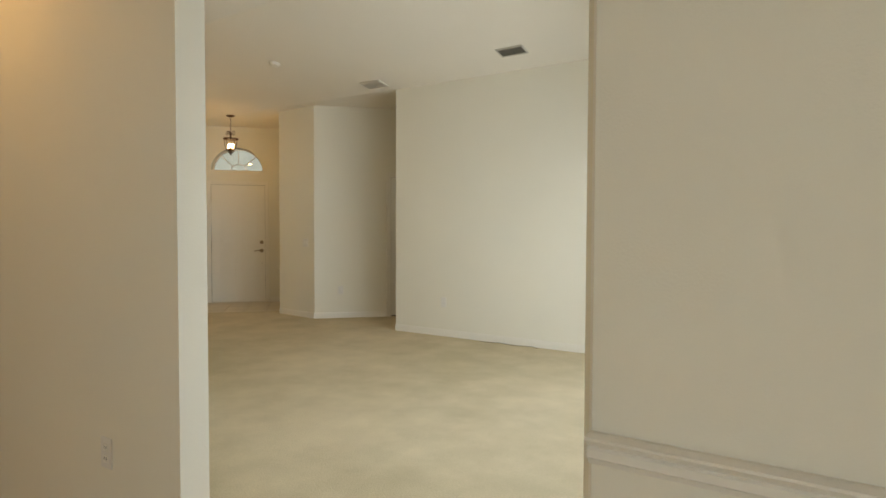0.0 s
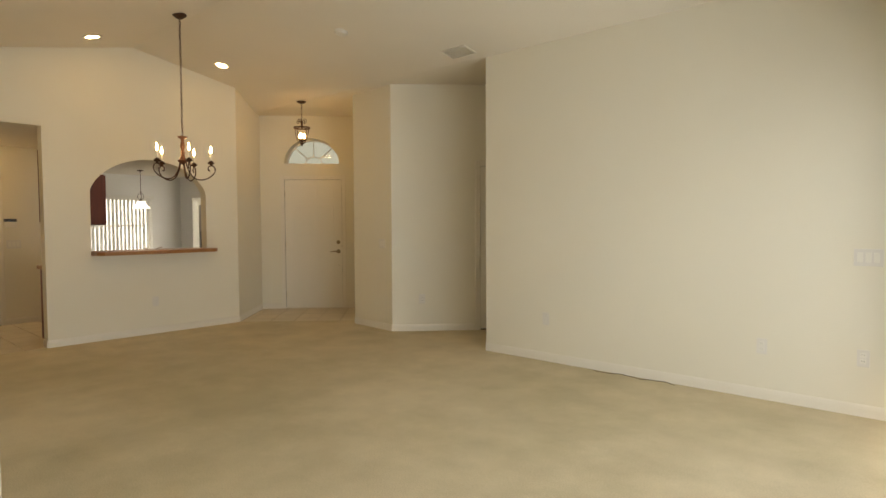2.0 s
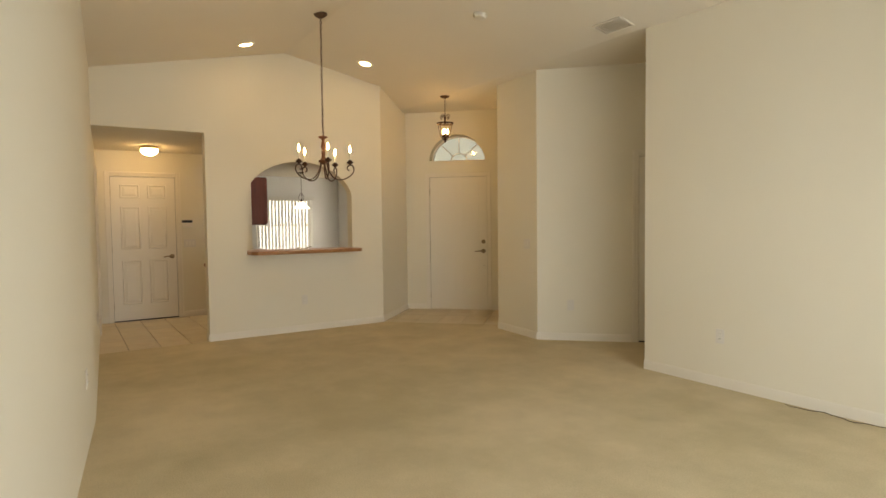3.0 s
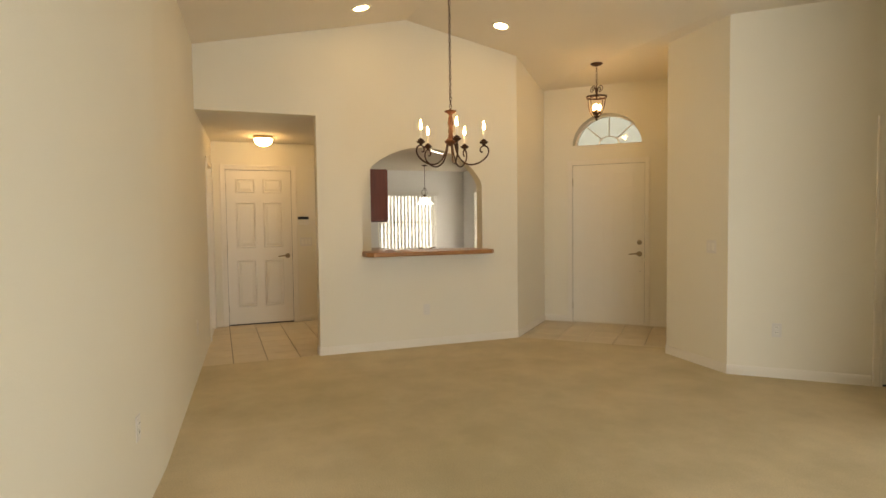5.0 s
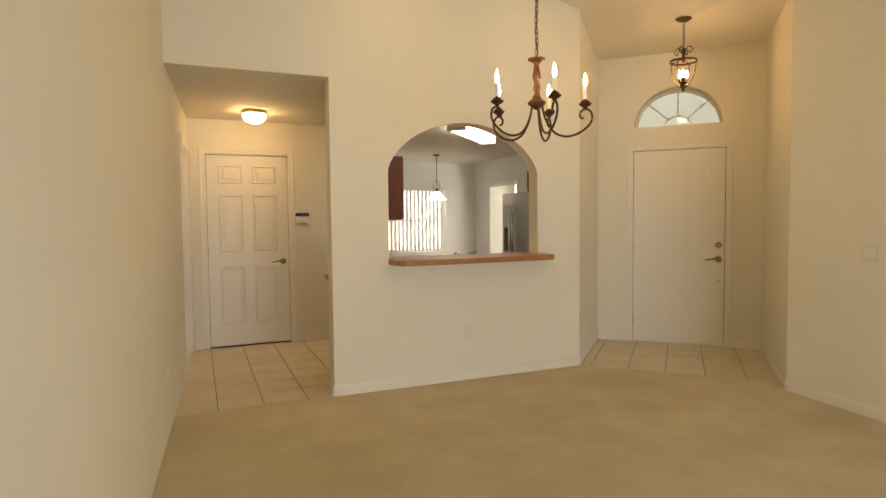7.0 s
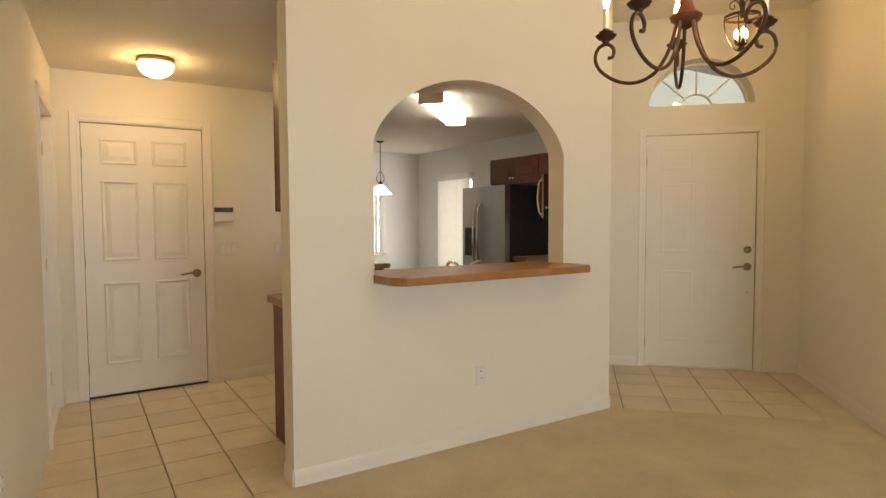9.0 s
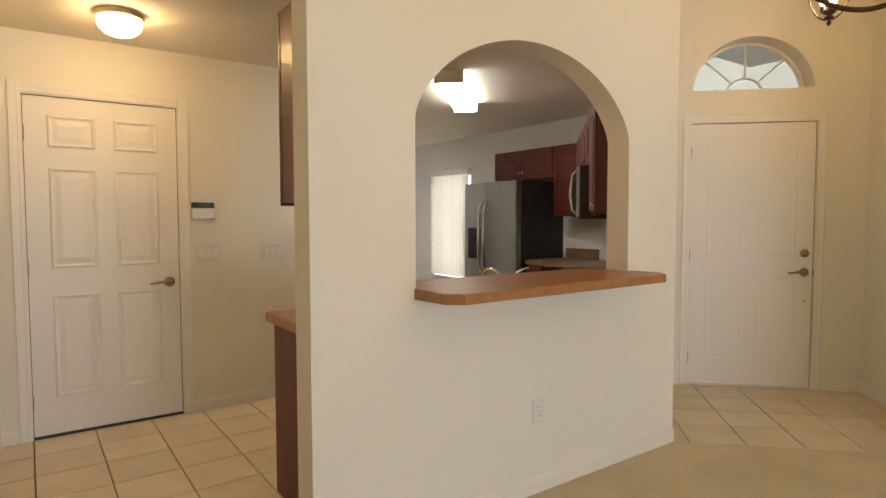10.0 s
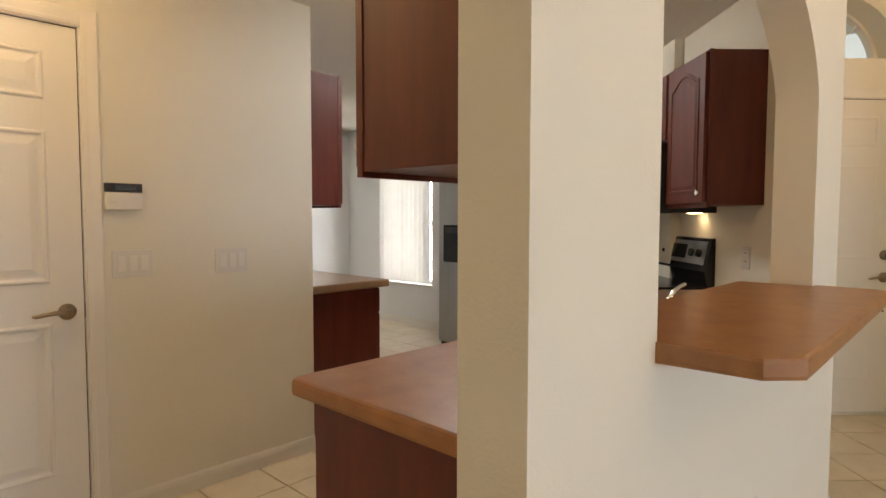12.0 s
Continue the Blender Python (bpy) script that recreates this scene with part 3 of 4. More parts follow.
for k in range(10):
    bm = bmesh.new()
    prism(bm, [(-0.042, -0.003), (0, 0.004), (0.042, -0.003), (0.042, -0.0018), (0, 0.0052), (-0.042, -0.0018)], 0.03, 2.12)
    part("vane", bm, VANE, sb, m=pose(el - 0.06 - 0.020 * k, 0.05, 0, 0, 0, 80))


# ---- chandelier ----
def smooth_line(ctrl, per=5):
    """A curve through the control points."""
    out = []
    n = len(ctrl)
    for i in range(n - 1):
        p0, p1, p2, p3 = (Vector(ctrl[max(0, min(n - 1, i + k))]) for k in (-1, 0, 1, 2))
        for q in range(per):
            t_ = q / per
            out.append(0.5 * (2 * p1 + (p2 - p0) * t_ + (2 * p0 - 5 * p1 + 4 * p2 - p3) * t_ * t_ + (3 * p1 - p0 - 3 * p2 + p3) * t_ ** 3))
    return out + [Vector(ctrl[-1])]


def chain(bm, x, y, z0, z1, link=0.036, r=0.0024, sway=0.0):
    n = int((z1 - z0) / (link * 0.78))
    for k in range(n):
        zc = z0 + (k + 0.5) * (z1 - z0) / n
        dx = sway * math.sin(k * 0.9)
        pts = []
        for q in range(10):
            a = 2 * math.pi * q / 10
            u, v = 0.010 * math.cos(a), link / 2 * math.sin(a)
            pts.append((x + dx + (u if k % 2 else 0), y + (0 if k % 2 else u), zc + v))
        tube(bm, pts, r, 5, closed=True)
    return bm


def candle(parent, x, y, z, pan=0.036, hgt=0.085, bulb=0.0105):
    pn = part("candle_pan", lathe(bmesh.new(), [(0, -0.022), (0.010, -0.020), (0.014, -0.010), (pan * 0.75, -0.004), (pan, 0.008), (pan * 0.9, 0.009), (0.013, 0.0), (0.013, 0.014), (0, 0.014)], 20, (x, y, z)), IRON, parent, smooth=True)
    part("drip_cup", lathe(bmesh.new(), [(0.010, 0.0), (0.020, 0.004), (0.025, 0.012), (0.022, 0.013), (0.0112, 0.008), (0.0112, 0.022), (0.0107, 0.022), (0.010, 0.0)], 18, (x, y, z + 0.008)), IRON, pn, smooth=True)
    part("candle_sleeve", lathe(bmesh.new(), [(0.0105, 0.0), (0.0105, hgt), (0.008, hgt + 0.004), (0, hgt + 0.004)], 14, (x, y, z + 0.012)), CANDLE, parent, "ivory candle sleeve", smooth=True)
    part("bulb", lathe(bmesh.new(), [(0.006, 0), (0.009, 0.012), (bulb, 0.024), (0.008, 0.044), (0.003, 0.064), (0, 0.074)], 14, (x, y, z + 0.014 + hgt)), BULB, parent, "lit flame-shaped bulb", smooth=True)


def chandelier(x, y, ztop):
    top = tagged(empty("chandelier", pose(x, y, 0)), "dark bronze five-arm chandelier with lit candle bulbs", "chandelier")
    part("canopy", lathe(bmesh.new(), [(0.012, -0.045), (0.03, -0.04), (0.066, -0.012), (0.068, 0.0), (0, 0.03)], 28, (0, 0, ztop)), IRON, top, smooth=True)
    part("chain", chain(bmesh.new(), 0, 0, 2.225, ztop - 0.04, sway=0.004), IRON, top)
    cord = [(0.006 * math.sin(k * 1.1), 0.006 * math.cos(k * 1.3), 2.22 + k * (ztop - 2.26) / 30) for k in range(31)]
    part("cord", tube(bmesh.new(), cord, 0.0025, 5), IRON, top)
    part("stem", lathe(bmesh.new(), [(0.0, 1.925), (0.012, 1.93), (0.045, 1.955), (0.050, 1.968), (0.028, 1.985), (0.020, 2.005), (0.017, 2.03), (0.022, 2.045), (0.017, 2.06), (0.016, 2.08), (0.024, 2.105), (0.019, 2.135), (0.014, 2.165),
                                             (0.018, 2.18), (0.046, 2.195), (0.048, 2.203), (0.012, 2.212), (0, 2.225)], 24), COPPERW, top, "turned reddish-brown wooden stem", smooth=True)
    for k in range(5):
        a = radians(-12 + 72 * k)
        ca, sa = math.cos(a), math.sin(a)
        line = smooth_line([(0.030, 1.950), (0.047, 1.880), (0.090, 1.808), (0.150, 1.780), (0.215, 1.790), (0.272, 1.828), (0.297, 1.872), (0.287, 1.912), (0.256, 1.923), (0.233, 1.903), (0.236, 1.878), (0.252, 1.874)])
        pts = [(p.x * ca, p.x * sa, p.y) for p in line]
        part("arm", tube(bmesh.new(), pts, 0.0062, 8), IRON, top, smooth=True)
        candle(top, 0.260 * ca, 0.260 * sa, 1.945)
    return top


chandelier(-6.097, 3.826, 3.395)


def foyer_lantern(x, y, ztop):
    top = tagged(empty("lantern_pendant", pose(x, y, 0)), "bronze cage lantern pendant with lit bulbs in the foyer", "pendant lamp")
    part("canopy", lathe(bmesh.new(), [(0.012, -0.03), (0.05, -0.018), (0.066, -0.004), (0.066, 0.0), (0, 0.01)], 28, (0, 0, ztop)), IRON, top, smooth=True)
    part("chain", chain(bmesh.new(), 0, 0, 2.80, ztop - 0.025), IRON, top)
    part("stem", lathe(bmesh.new(), [(0, 2.66), (0.010, 2.665), (0.016, 2.69), (0.010, 2.72), (0.018, 2.745), (0.008, 2.77), (0.005, 2.805), (0, 2.81)], 16), IRON, top, smooth=True)
    part("ring", lathe(bmesh.new(), [(0.107, 2.664), (0.112, 2.663), (0.114, 2.673), (0.112, 2.682), (0.107, 2.681), (0.107, 2.664)], 36), IRON, top, smooth=True)
    for k in range(4):
        a = radians(20 + 90 * k)
        ca, sa = math.cos(a), math.sin(a)
        pts = [((0.111 * math.cos(w * 1.45)) * ca, (0.111 * math.cos(w * 1.45)) * sa, 2.672 - 0.225 * math.sin(w * 1.45)) for w in [q / 12 for q in range(13)]]
        part("rib", tube(bmesh.new(), pts, 0.0045, 6), IRON, top, smooth=True)
        sc = [(p.x * ca, p.x * sa, p.y) for p in smooth_line([(0.008, 2.705), (0.016, 2.755), (0.040, 2.790), (0.068, 2.782), (0.078, 2.755), (0.062, 2.737), (0.047, 2.748), (0.053, 2.764)])]
        part("scroll", tube(bmesh.new(), sc, 0.004, 6), IRON, top, smooth=True)
        sp = [(0.010 * ca, 0.010 * sa, 2.69), (0.06 * ca, 0.06 * sa, 2.680), (0.109 * ca, 0.109 * sa, 2.674)]
        part("spoke", tube(bmesh.new(), sp, 0.004, 6), IRON, top)
    part("finial", lathe(bmesh.new(), [(0, 2.415), (0.010, 2.422), (0.013, 2.435), (0.007, 2.447), (0.024, 2.458), (0.026, 2.466), (0.012, 2.474), (0.036, 2.492), (0.034, 2.50), (0, 2.50)], 18), IRON, top, smooth=True)
    for k in range(3):
        a = radians(75 + 120 * k)
        x_, y_ = 0.034 * math.cos(a), 0.034 * math.sin(a)
        part("candle_sleeve", lathe(bmesh.new(), [(0.011, 0), (0.011, 0.035), (0, 0.037)], 12, (x_, y_, 2.498)), IRON, top, smooth=True)
        part("bulb", lathe(bmesh.new(), [(0.006, 0), (0.011, 0.012), (0.015, 0.024), (0.010, 0.042), (0.004, 0.058), (0, 0.064)], 14, (x_, y_, 2.535)), BULB, top, "lit flame-shaped bulb", smooth=True)
    return top


foyer_lantern(-7.215, 6.0, FZ)


def kitchen_pendant(x, y, ztop):
    top = tagged(empty("pendant_lamp", pose(x, y, 0)), "dark iron pendant with a white glass bell shade", "pendant lamp")
    part("canopy", lathe(bmesh.new(), [(0.01, -0.025), (0.055, -0.012), (0.06, 0), (0, 0.004)], 24, (0, 0, ztop)), IRON, top, smooth=True)
    part("rod", tube(bmesh.new(), [(0, 0, 1.92), (0, 0, ztop - 0.02)], 0.005, 8), IRON, top)
    for k in range(3):
        a = radians(30 + 120 * k)
        pts = [((0.012 + 0.055 * math.sin(w * math.pi) ** 1.2 * (0.6 + 0.6 * w)) * math.cos(a), (0.012 + 0.055 * math.sin(w * math.pi) ** 1.2 * (0.6 + 0.6 * w)) * math.sin(a), 1.98 - 0.17 * w) for w in [q / 14 for q in range(15)]]
        part("scroll", tube(bmesh.new(), pts, 0.004, 6), IRON, top, smooth=True)
    part("hub", lathe(bmesh.new(), [(0, 1.78), (0.03, 1.785), (0.032, 1.80), (0.016, 1.82), (0.012, 1.85), (0, 1.86)], 16), IRON, top, smooth=True)
    part("shade", lathe(bmesh.new(), [(0.165, 1.665), (0.15, 1.68), (0.11, 1.715), (0.075, 1.765), (0.05, 1.79), (0.03, 1.795), (0.03, 1.79), (0.047, 1.785), (0.071, 1.762), (0.106, 1.712), (0.147, 1.676), (0.162, 1.662), (0.165, 1.665)], 32), SHADEG, top, "white glass bell shade, lit", smooth=True)
    return top


kitchen_pendant(-12.25, 5.76, LOW)


# ---- ceiling fixtures ----
def downlight(x, y, z, slope):
    top = tagged(empty("recessed_downlight", pose(x, y, z, slope)), "lit recessed downlight with a white trim ring", "downlight", "ceiling downlights")
    part("trim_ring", lathe(bmesh.new(), [(0.068, -0.002), (0.092, -0.007), (0.098, -0.004), (0.098, 0.003), (0.068, 0.003), (0.068, -0.002)], 32), PLASTIC, top, smooth=True)
    part("lens", lathe(bmesh.new(), [(0, -0.004), (0.05, -0.0045), (0.0675, -0.003), (0.0675, 0.001), (0, 0.002)], 32), CANGLOW, top, "glowing warm lens", smooth=True)


SL, SR = math.degrees(math.atan(0.213)), -math.degrees(math.atan((RZ - FZ) / (6.0 - RY)))


def vault_z(y):
    return RZ - 0.213 * (RY - y) if y < RY else (RZ - (RZ - FZ) * (y - RY) / (6.0 - RY) if y < 6 else FZ)


downlight(-7.15, 3.38, vault_z(3.38) - 0.002, SL)
downlight(-7.10, 4.78, vault_z(4.78) - 0.002, SR)

hl = tagged(empty("flush_ceiling_light", pose(-9.27, 2.64, LOW)), "lit flush dome light with a brass rim in the hall", "ceiling light")
part("base_pan", lathe(bmesh.new(), [(0.108, -0.034), (0.116, -0.031), (0.120, -0.022), (0.112, -0.018), (0.117, -0.008), (0.112, 0.0), (0, 0.0)], 40), BRASS, hl, "brass-coloured stepped rim", smooth=True)
dome_bm = bmesh.new()
lathe(dome_bm, [(0, -0.124), (0.012, -0.124), (0.040, -0.118), (0.076, -0.102), (0.098, -0.078), (0.107, -0.052), (0.107, -0.036), (0, -0.036)], 48)
for v in dome_bm.verts:
    ring = math.hypot(v.co.x, v.co.y)
    if ring > 0.03:
        k = 1 + 0.02 * math.cos(24 * math.atan2(v.co.y, v.co.x))
        v.co.x, v.co.y = v.co.x * k, v.co.y * k
part("dome", dome_bm, DOME, hl, "glowing fluted glass dome", smooth=True)
part("finial", lathe(bmesh.new(), [(0, -0.140), (0.006, -0.137), (0.008, -0.130), (0.004, -0.1245), (0, -0.1243)], 14), BRASS, hl, "small brass finial", smooth=True)

fm = pose(-9.67, 5.18, LOW, 0, 0, 136.5)
fl = tagged(empty("fluorescent_light", fm), "long wrap fluorescent ceiling light, lit", "ceiling light")
bm = bmesh.new()
prism(bm, [(-0.105, -0.01), (-0.10, -0.075), (-0.07, -0.088), (0.07, -0.088), (0.10, -0.075), (0.105, -0.01)], -0.595, 0.595, "x")
part("lens", bm, FLUO, fl, "glowing white acrylic lens")
for x0, x1 in ((-0.615, -0.596), (0.596, 0.615)):
    part("end_cap", boxed(x0, x1, -0.11, 0.11, -0.092, -0.001, bevel=0.004), PLASTIC, fl)
part("channel", boxed(-0.595, 0.595, -0.10, 0.10, -0.0095, -0.001), PLASTIC, fl)


def ceiling_vent(name, m, w, d, n, label, mat, inside):
    top = tagged(empty(name, m), label, "vent")
    part("backing", boxed(-w / 2 + 0.018, w / 2 - 0.018, -d / 2 + 0.018, d / 2 - 0.018, -0.004, -0.001), inside, top)
    for x0, x1, y0, y1 in ((-w / 2, w / 2, -d / 2, -d / 2 + 0.018), (-w / 2, w / 2, d / 2 - 0.018, d / 2), (-w / 2, -w / 2 + 0.018, -d / 2 + 0.018, d / 2 - 0.018), (w / 2 - 0.018, w / 2, -d / 2 + 0.018, d / 2 - 0.018)):
        part("frame", boxed(x0, x1, y0, y1, -0.011, -0.001), mat, top)
    for k in range(n):
        y = -d / 2 + 0.018 + (k + 0.5) * (d - 0.036) / n
        part("slat", boxed(-w / 2 + 0.018, w / 2 - 0.018, -0.006, 0.006, -0.001, 0.001), mat, top, m=pose(0, y, -0.009, 40))
    return top


ceiling_vent("ceiling_vent", pose(-2.19, 5.60, vault_z(5.60), SR), 0.30, 0.17, 6, "louvred metal air vent in the sloping ceiling", VENTM, DARKIN)
ceiling_vent("return_grille", pose(-4.18, 5.80, vault_z(5.80), SR), 0.32, 0.20, 10, "white return-air grille in the ceiling", TRIM, TRIM)
sd = tagged(empty("smoke_detector", pose(-4.97, 4.93, vault_z(4.93), SR)), "round white smoke detector on the ceiling", "smoke detector")
part("base", lathe(bmesh.new(), [(0.066, -0.012), (0.068, -0.001), (0, -0.001)], 28), PLASTIC, sd, smooth=True)
part("cover", lathe(bmesh.new(), [(0, -0.038), (0.03, -0.037), (0.05, -0.030), (0.058, -0.012), (0, -0.012)], 28), PLASTIC, sd, smooth=True)


# ---- outlets, switches ----
def outlet(m, label="ivory duplex wall outlet"):
    top = tagged(empty("wall_outlet", m), label, "outlet", "wall outlets")
    part("cover_plate", boxed(-0.036, 0.036, -0.006, -0.0005, -0.058, 0.058, bevel=0.0025), PLATE, top)
    for z in (-0.021, 0.021):
        sock = part("socket", boxed(-0.017, 0.017, -0.0085, -0.0055, z - 0.014, z + 0.014, bevel=0.003), PLASTIC, top)
        for x in (-0.007, 0.007):
            part("slot", boxed(x - 0.0015, x + 0.0015, -0.0092, -0.0084, z - 0.003, z + 0.007), DARKPL, sock)
    return top


def switch_plate(m, gangs, label):
    top = tagged(empty("light_switch", m), label, "switch", "wall switches")
    w = 0.036 + 0.023 * (gangs - 1)
    part("cover_plate", boxed(-w, w, -0.006, -0.0005, -0.058, 0.058, bevel=0.0025), PLATE, top)
    for k in range(gangs):
        x = (k - (gangs - 1) / 2) * 0.046
        part("rocker", boxed(x - 0.016, x + 0.016, -0.010, -0.0058, -0.033, 0.033, bevel=0.002), PLASTIC, top)
    return top


outlet(pose(PX, 4.165, 0.395, 0, 0, 90))
outlet(pose(-3.285, NY, 0.41, 0, 0, 0))
outlet(pose(-1.41, NY, 0.40, 0, 0, 0))
outlet(pose(-0.79, NY, 0.40, 0, 0, 0))
switch_plate(pose(-0.775, NY, 1.085, 0, 0, 0), 3, "ivory three-gang wall switch near the patio doors")
outlet(pose(-4.70, left_y(-4.70), 0.43, 0, 0, 174.2))
outlet(pose(-7.35, left_y(-7.35), 0.43, 0, 0, 177.0))
outlet(pose(-1.70, 1.278, 0.455, 0, 0, 0))
alc = RA + (RE - RA).normalized() * 0.37
outlet(pose(alc.x, alc.y, 0.40, 0, 0, 45))
switch_plate(pose(-5.76, RA.y + (RA.x + 5.76) * -0.098 * -1, 1.085, 0, 0, -5.6), 2, "ivory two-gang wall switch by the foyer")
switch_plate(pose(HX, 3.21, 1.083, 0, 0, 90), 3, "ivory three-gang wall switch beside the door")
switch_plate(pose(HX, 3.657, 1.075, 0, 0, 90), 3, "ivory three-gang wall switch near the kitchen")
outlet(pose(-8.111, 5.4930, 1.083, 0, 0, -45))

pad = tagged(empty("alarm_keypad", pose(HX, 3.178, 1.37, 0, 0, 90)), "white alarm keypad with a dark display", "alarm keypad")
part("body", boxed(-0.072, 0.072, -0.026, -0.0005, -0.057, 0.016, bevel=0.005), PLASTIC, pad)
part("display", boxed(-0.072, 0.072, -0.024, -0.0008, 0.0165, 0.054, bevel=0.003), DARKPL, pad, "dark display strip")
part("screen", boxed(-0.035, 0.045, -0.0255, -0.0238, 0.024, 0.046), BLACK, pad)
part("button", boxed(-0.055, -0.035, -0.028, -0.0255, -0.03, -0.022), PLATE, pad)

cable = tagged(part("loose_cable", tube(bmesh.new(), [(-2.75 + 0.72 * k / 24, NY - 0.05 - 0.022 * math.sin(k * 0.55) - 0.01 * math.sin(k * 1.4), 0.006) for k in range(25)], 0.003, 6), CABLEM), "thin dark cable lying along the baseboard", "cable")

# chair rail on the partition
bm = bmesh.new()
prism(bm, [(0.0, 0.845), (-0.006, 0.845), (-0.010, 0.858), (-0.016, 0.864), (-0.016, 0.884), (-0.012, 0.890), (-0.022, 0.903), (-0.027, 0.909), (-0.027, 0.916), (-0.012, 0.921), (0.0, 0.921)], 0.045, 3.2, "x")
rail = structure(part("trim_chair_rail", bm, TRIM, m=pose(0.010, 1.514, -0.112) @ Matrix.Diagonal((1, 1.5, 1, 1))), "moulded white chair rail across the wall", "trim")

# ---- pass-through counter ----
bm = bmesh.new()
prism(bm, [(-7.95, 3.482), (-7.95, 4.826), (PX + 0.002, 4.826), (PX + 0.002, 4.885), (-7.51, 4.885), (-7.458, 4.835), (-7.432, 3.532), (-7.490, 3.471), (PX + 0.002, 3.471)], 0.9875, 1.031, bevel=0.009)
tagged(part("bar_counter", bm, LAMIN), "tan laminate bar ledge in the arched pass-through", "counter")


# ---- kitchen ----
def cabinet_door(parent, x0, x1, z0, z1, y, knob_x=None, knob_z=None, arch=True):
    """A raised-panel door whose back lies at y, with its face towards -y."""
    d = part("cabinet_door", boxed(x0 + 0.003, x1 - 0.003, y - 0.018, y - 0.0005, z0 + 0.003, z1 - 0.003, bevel=0.003), CHERRY, parent)
    st = min(0.055, (x1 - x0) * 0.22)
    a, b, c, e = x0 + st, x1 - st, z0 + 0.055, z1 - 0.06
    rise = min(0.05, (b - a) * 0.25) if arch else 0.0

    def outline(inset):
        pts = [(a + inset, c + inset), (b - inset, c + inset)]
        n = 12
        for k in range(n + 1):
            u = k / n
            x = (b - inset) + (a - b + 2 * inset) * u
            pts.append((x, e - inset - rise + rise * math.sin(math.pi * min(max((u - 0.12) / 0.76, 0), 1)) ** 0.8))
        return pts
    bm = bmesh.new()
    rings = [[bm.verts.new((px, y - 0.0182 + dy, pz)) for px, pz in outline(i)] for i, dy in ((0.0, 0.0), (0.004, -0.006), (0.012, -0.006), (0.016, -0.001), (0.034, -0.008))]
    for r1, r2 in zip(rings, rings[1:]):
        for q in range(len(r1)):
            j = (q + 1) % len(r1)
            bm.faces.new((r1[q], r1[j], r2[j], r2[q]))
    bm.faces.new(rings[-1])
    part("raised_panel", bm, CHERRY, d)
    if knob_x is not None:
        part("knob", lathe_y(knob_x, y - 0.018, knob_z, [(0.006, 0), (0.006, 0.010), (0.014, 0.016), (0.014, 0.022), (0, 0.026)], 14), CHROME, d, "small nickel knob", smooth=True)
    return d


def cabinet(m, w, d, z0, z1, doors, label, name="wall_cabinet", knob="low", toe=False, drawer=False):
    """Local x along the run, y = 0 at the front frame, the body behind it at +y."""
    top = tagged(empty(name, m), label, "cabinet", "kitchen cabinets")
    if toe:
        part("body", boxed(0, w, 0, d, 0.10, z1, bevel=0.002), CHERRY, top)
        part("toe_kick", boxed(0.016, w - 0.016, 0.06, d, 0.0, 0.099), DARKPL, top)
        for a, b in ((-0.003, 0.0155), (w - 0.0155, w + 0.003)):
            part("end_panel", boxed(a, b, 0.001, d - 0.001, 0.0, z1 - 0.001), CHERRY, top)
    else:
        part("body", boxed(0, w, 0, d, z0, z1, bevel=0.002), CHERRY, top)
        for a, b in ((-0.003, 0.03), (w - 0.03, w + 0.003)):
            part("frame_stile", boxed(a, b, -0.0004, 0.019, z0 - 0.012, z1 + 0.001, bevel=0.0015), CHERRY, top)
        part("frame_rail", boxed(0.0305, w - 0.0305, -0.0003, 0.019, z0 - 0.012, z0 + 0.02, bevel=0.0015), CHERRY, top)
    zz0, zz1 = (0.12, z1 - (0.17 if drawer else 0.01)) if toe else (z0 + 0.008, z1 - 0.008)
    dw = (w - 0.01) / doors
    for k in range(doors):
        x0 = 0.005 + k * dw
        kx = x0 + dw - 0.03 if k % 2 == 0 else x0 + 0.03
        cabinet_door(top, x0, x0 + dw, zz0, zz1, 0.0, kx, zz0 + 0.05 if knob == "low" else zz1 - 0.05, arch=not toe)
        if drawer:
            dr = part("drawer_front", boxed(x0 + 0.003, x0 + dw - 0.003, -0.018, -0.0005, z1 - 0.16, z1 - 0.012, bevel=0.003), CHERRY, top)
            part("knob", lathe_y(x0 + dw / 2, -0.018, z1 - 0.085, [(0.006, 0), (0.006, 0.010), (0.014, 0.016), (0.014, 0.022), (0, 0.026)], 14), CHROME, dr, smooth=True)
    return top


UZ0, UZ1 = 1.345, 2.075
KX = PX - PT                        # kitchen face of the pass-through wall
# beside the hall: base cabinet, its top, and wall cabinet, facing the kitchen
cabinet(pose(KX - 0.60, 3.155, 0, 0, 0, -90) @ pose(-0.84, 0, 0), 0.84, 0.59, 0, 0.812, 2, "cherry wood base cabinet behind the pass-through wall", "base_cabinet", "high", True, True)
cabinet(pose(KX - 0.60, 4.01, 0, 0, 0, -90) @ pose(-1.15, 0, 0), 1.15, 0.59, 0, 0.812, 2, "cherry wood sink base cabinet below the pass-through", "base_cabinet", "high", True, True)
cabinet(pose(KX - 0.365, 3.11, 0, 0, 0, -90) @ pose(-0.36, 0, 0), 0.36, 0.355, UZ0 + 0.036, UZ1 + 0.12, 1, "cherry wood wall cabinet at the end of the kitchen", "wall_cabinet")
bm = bmesh.new()
prism(bm, [(KX - 0.001, 3.138), (KX - 0.001, 5.17), (KX - 0.35, 5.60), (KX - 0.705, 5.22), (KX - 0.705, 3.163), (KX - 0.685, 3.138)], 0.815, 0.862, bevel=0.012)
tagged(part("worktop", bm, LAMIN), "tan laminate worktop behind the pass-through", "worktop")
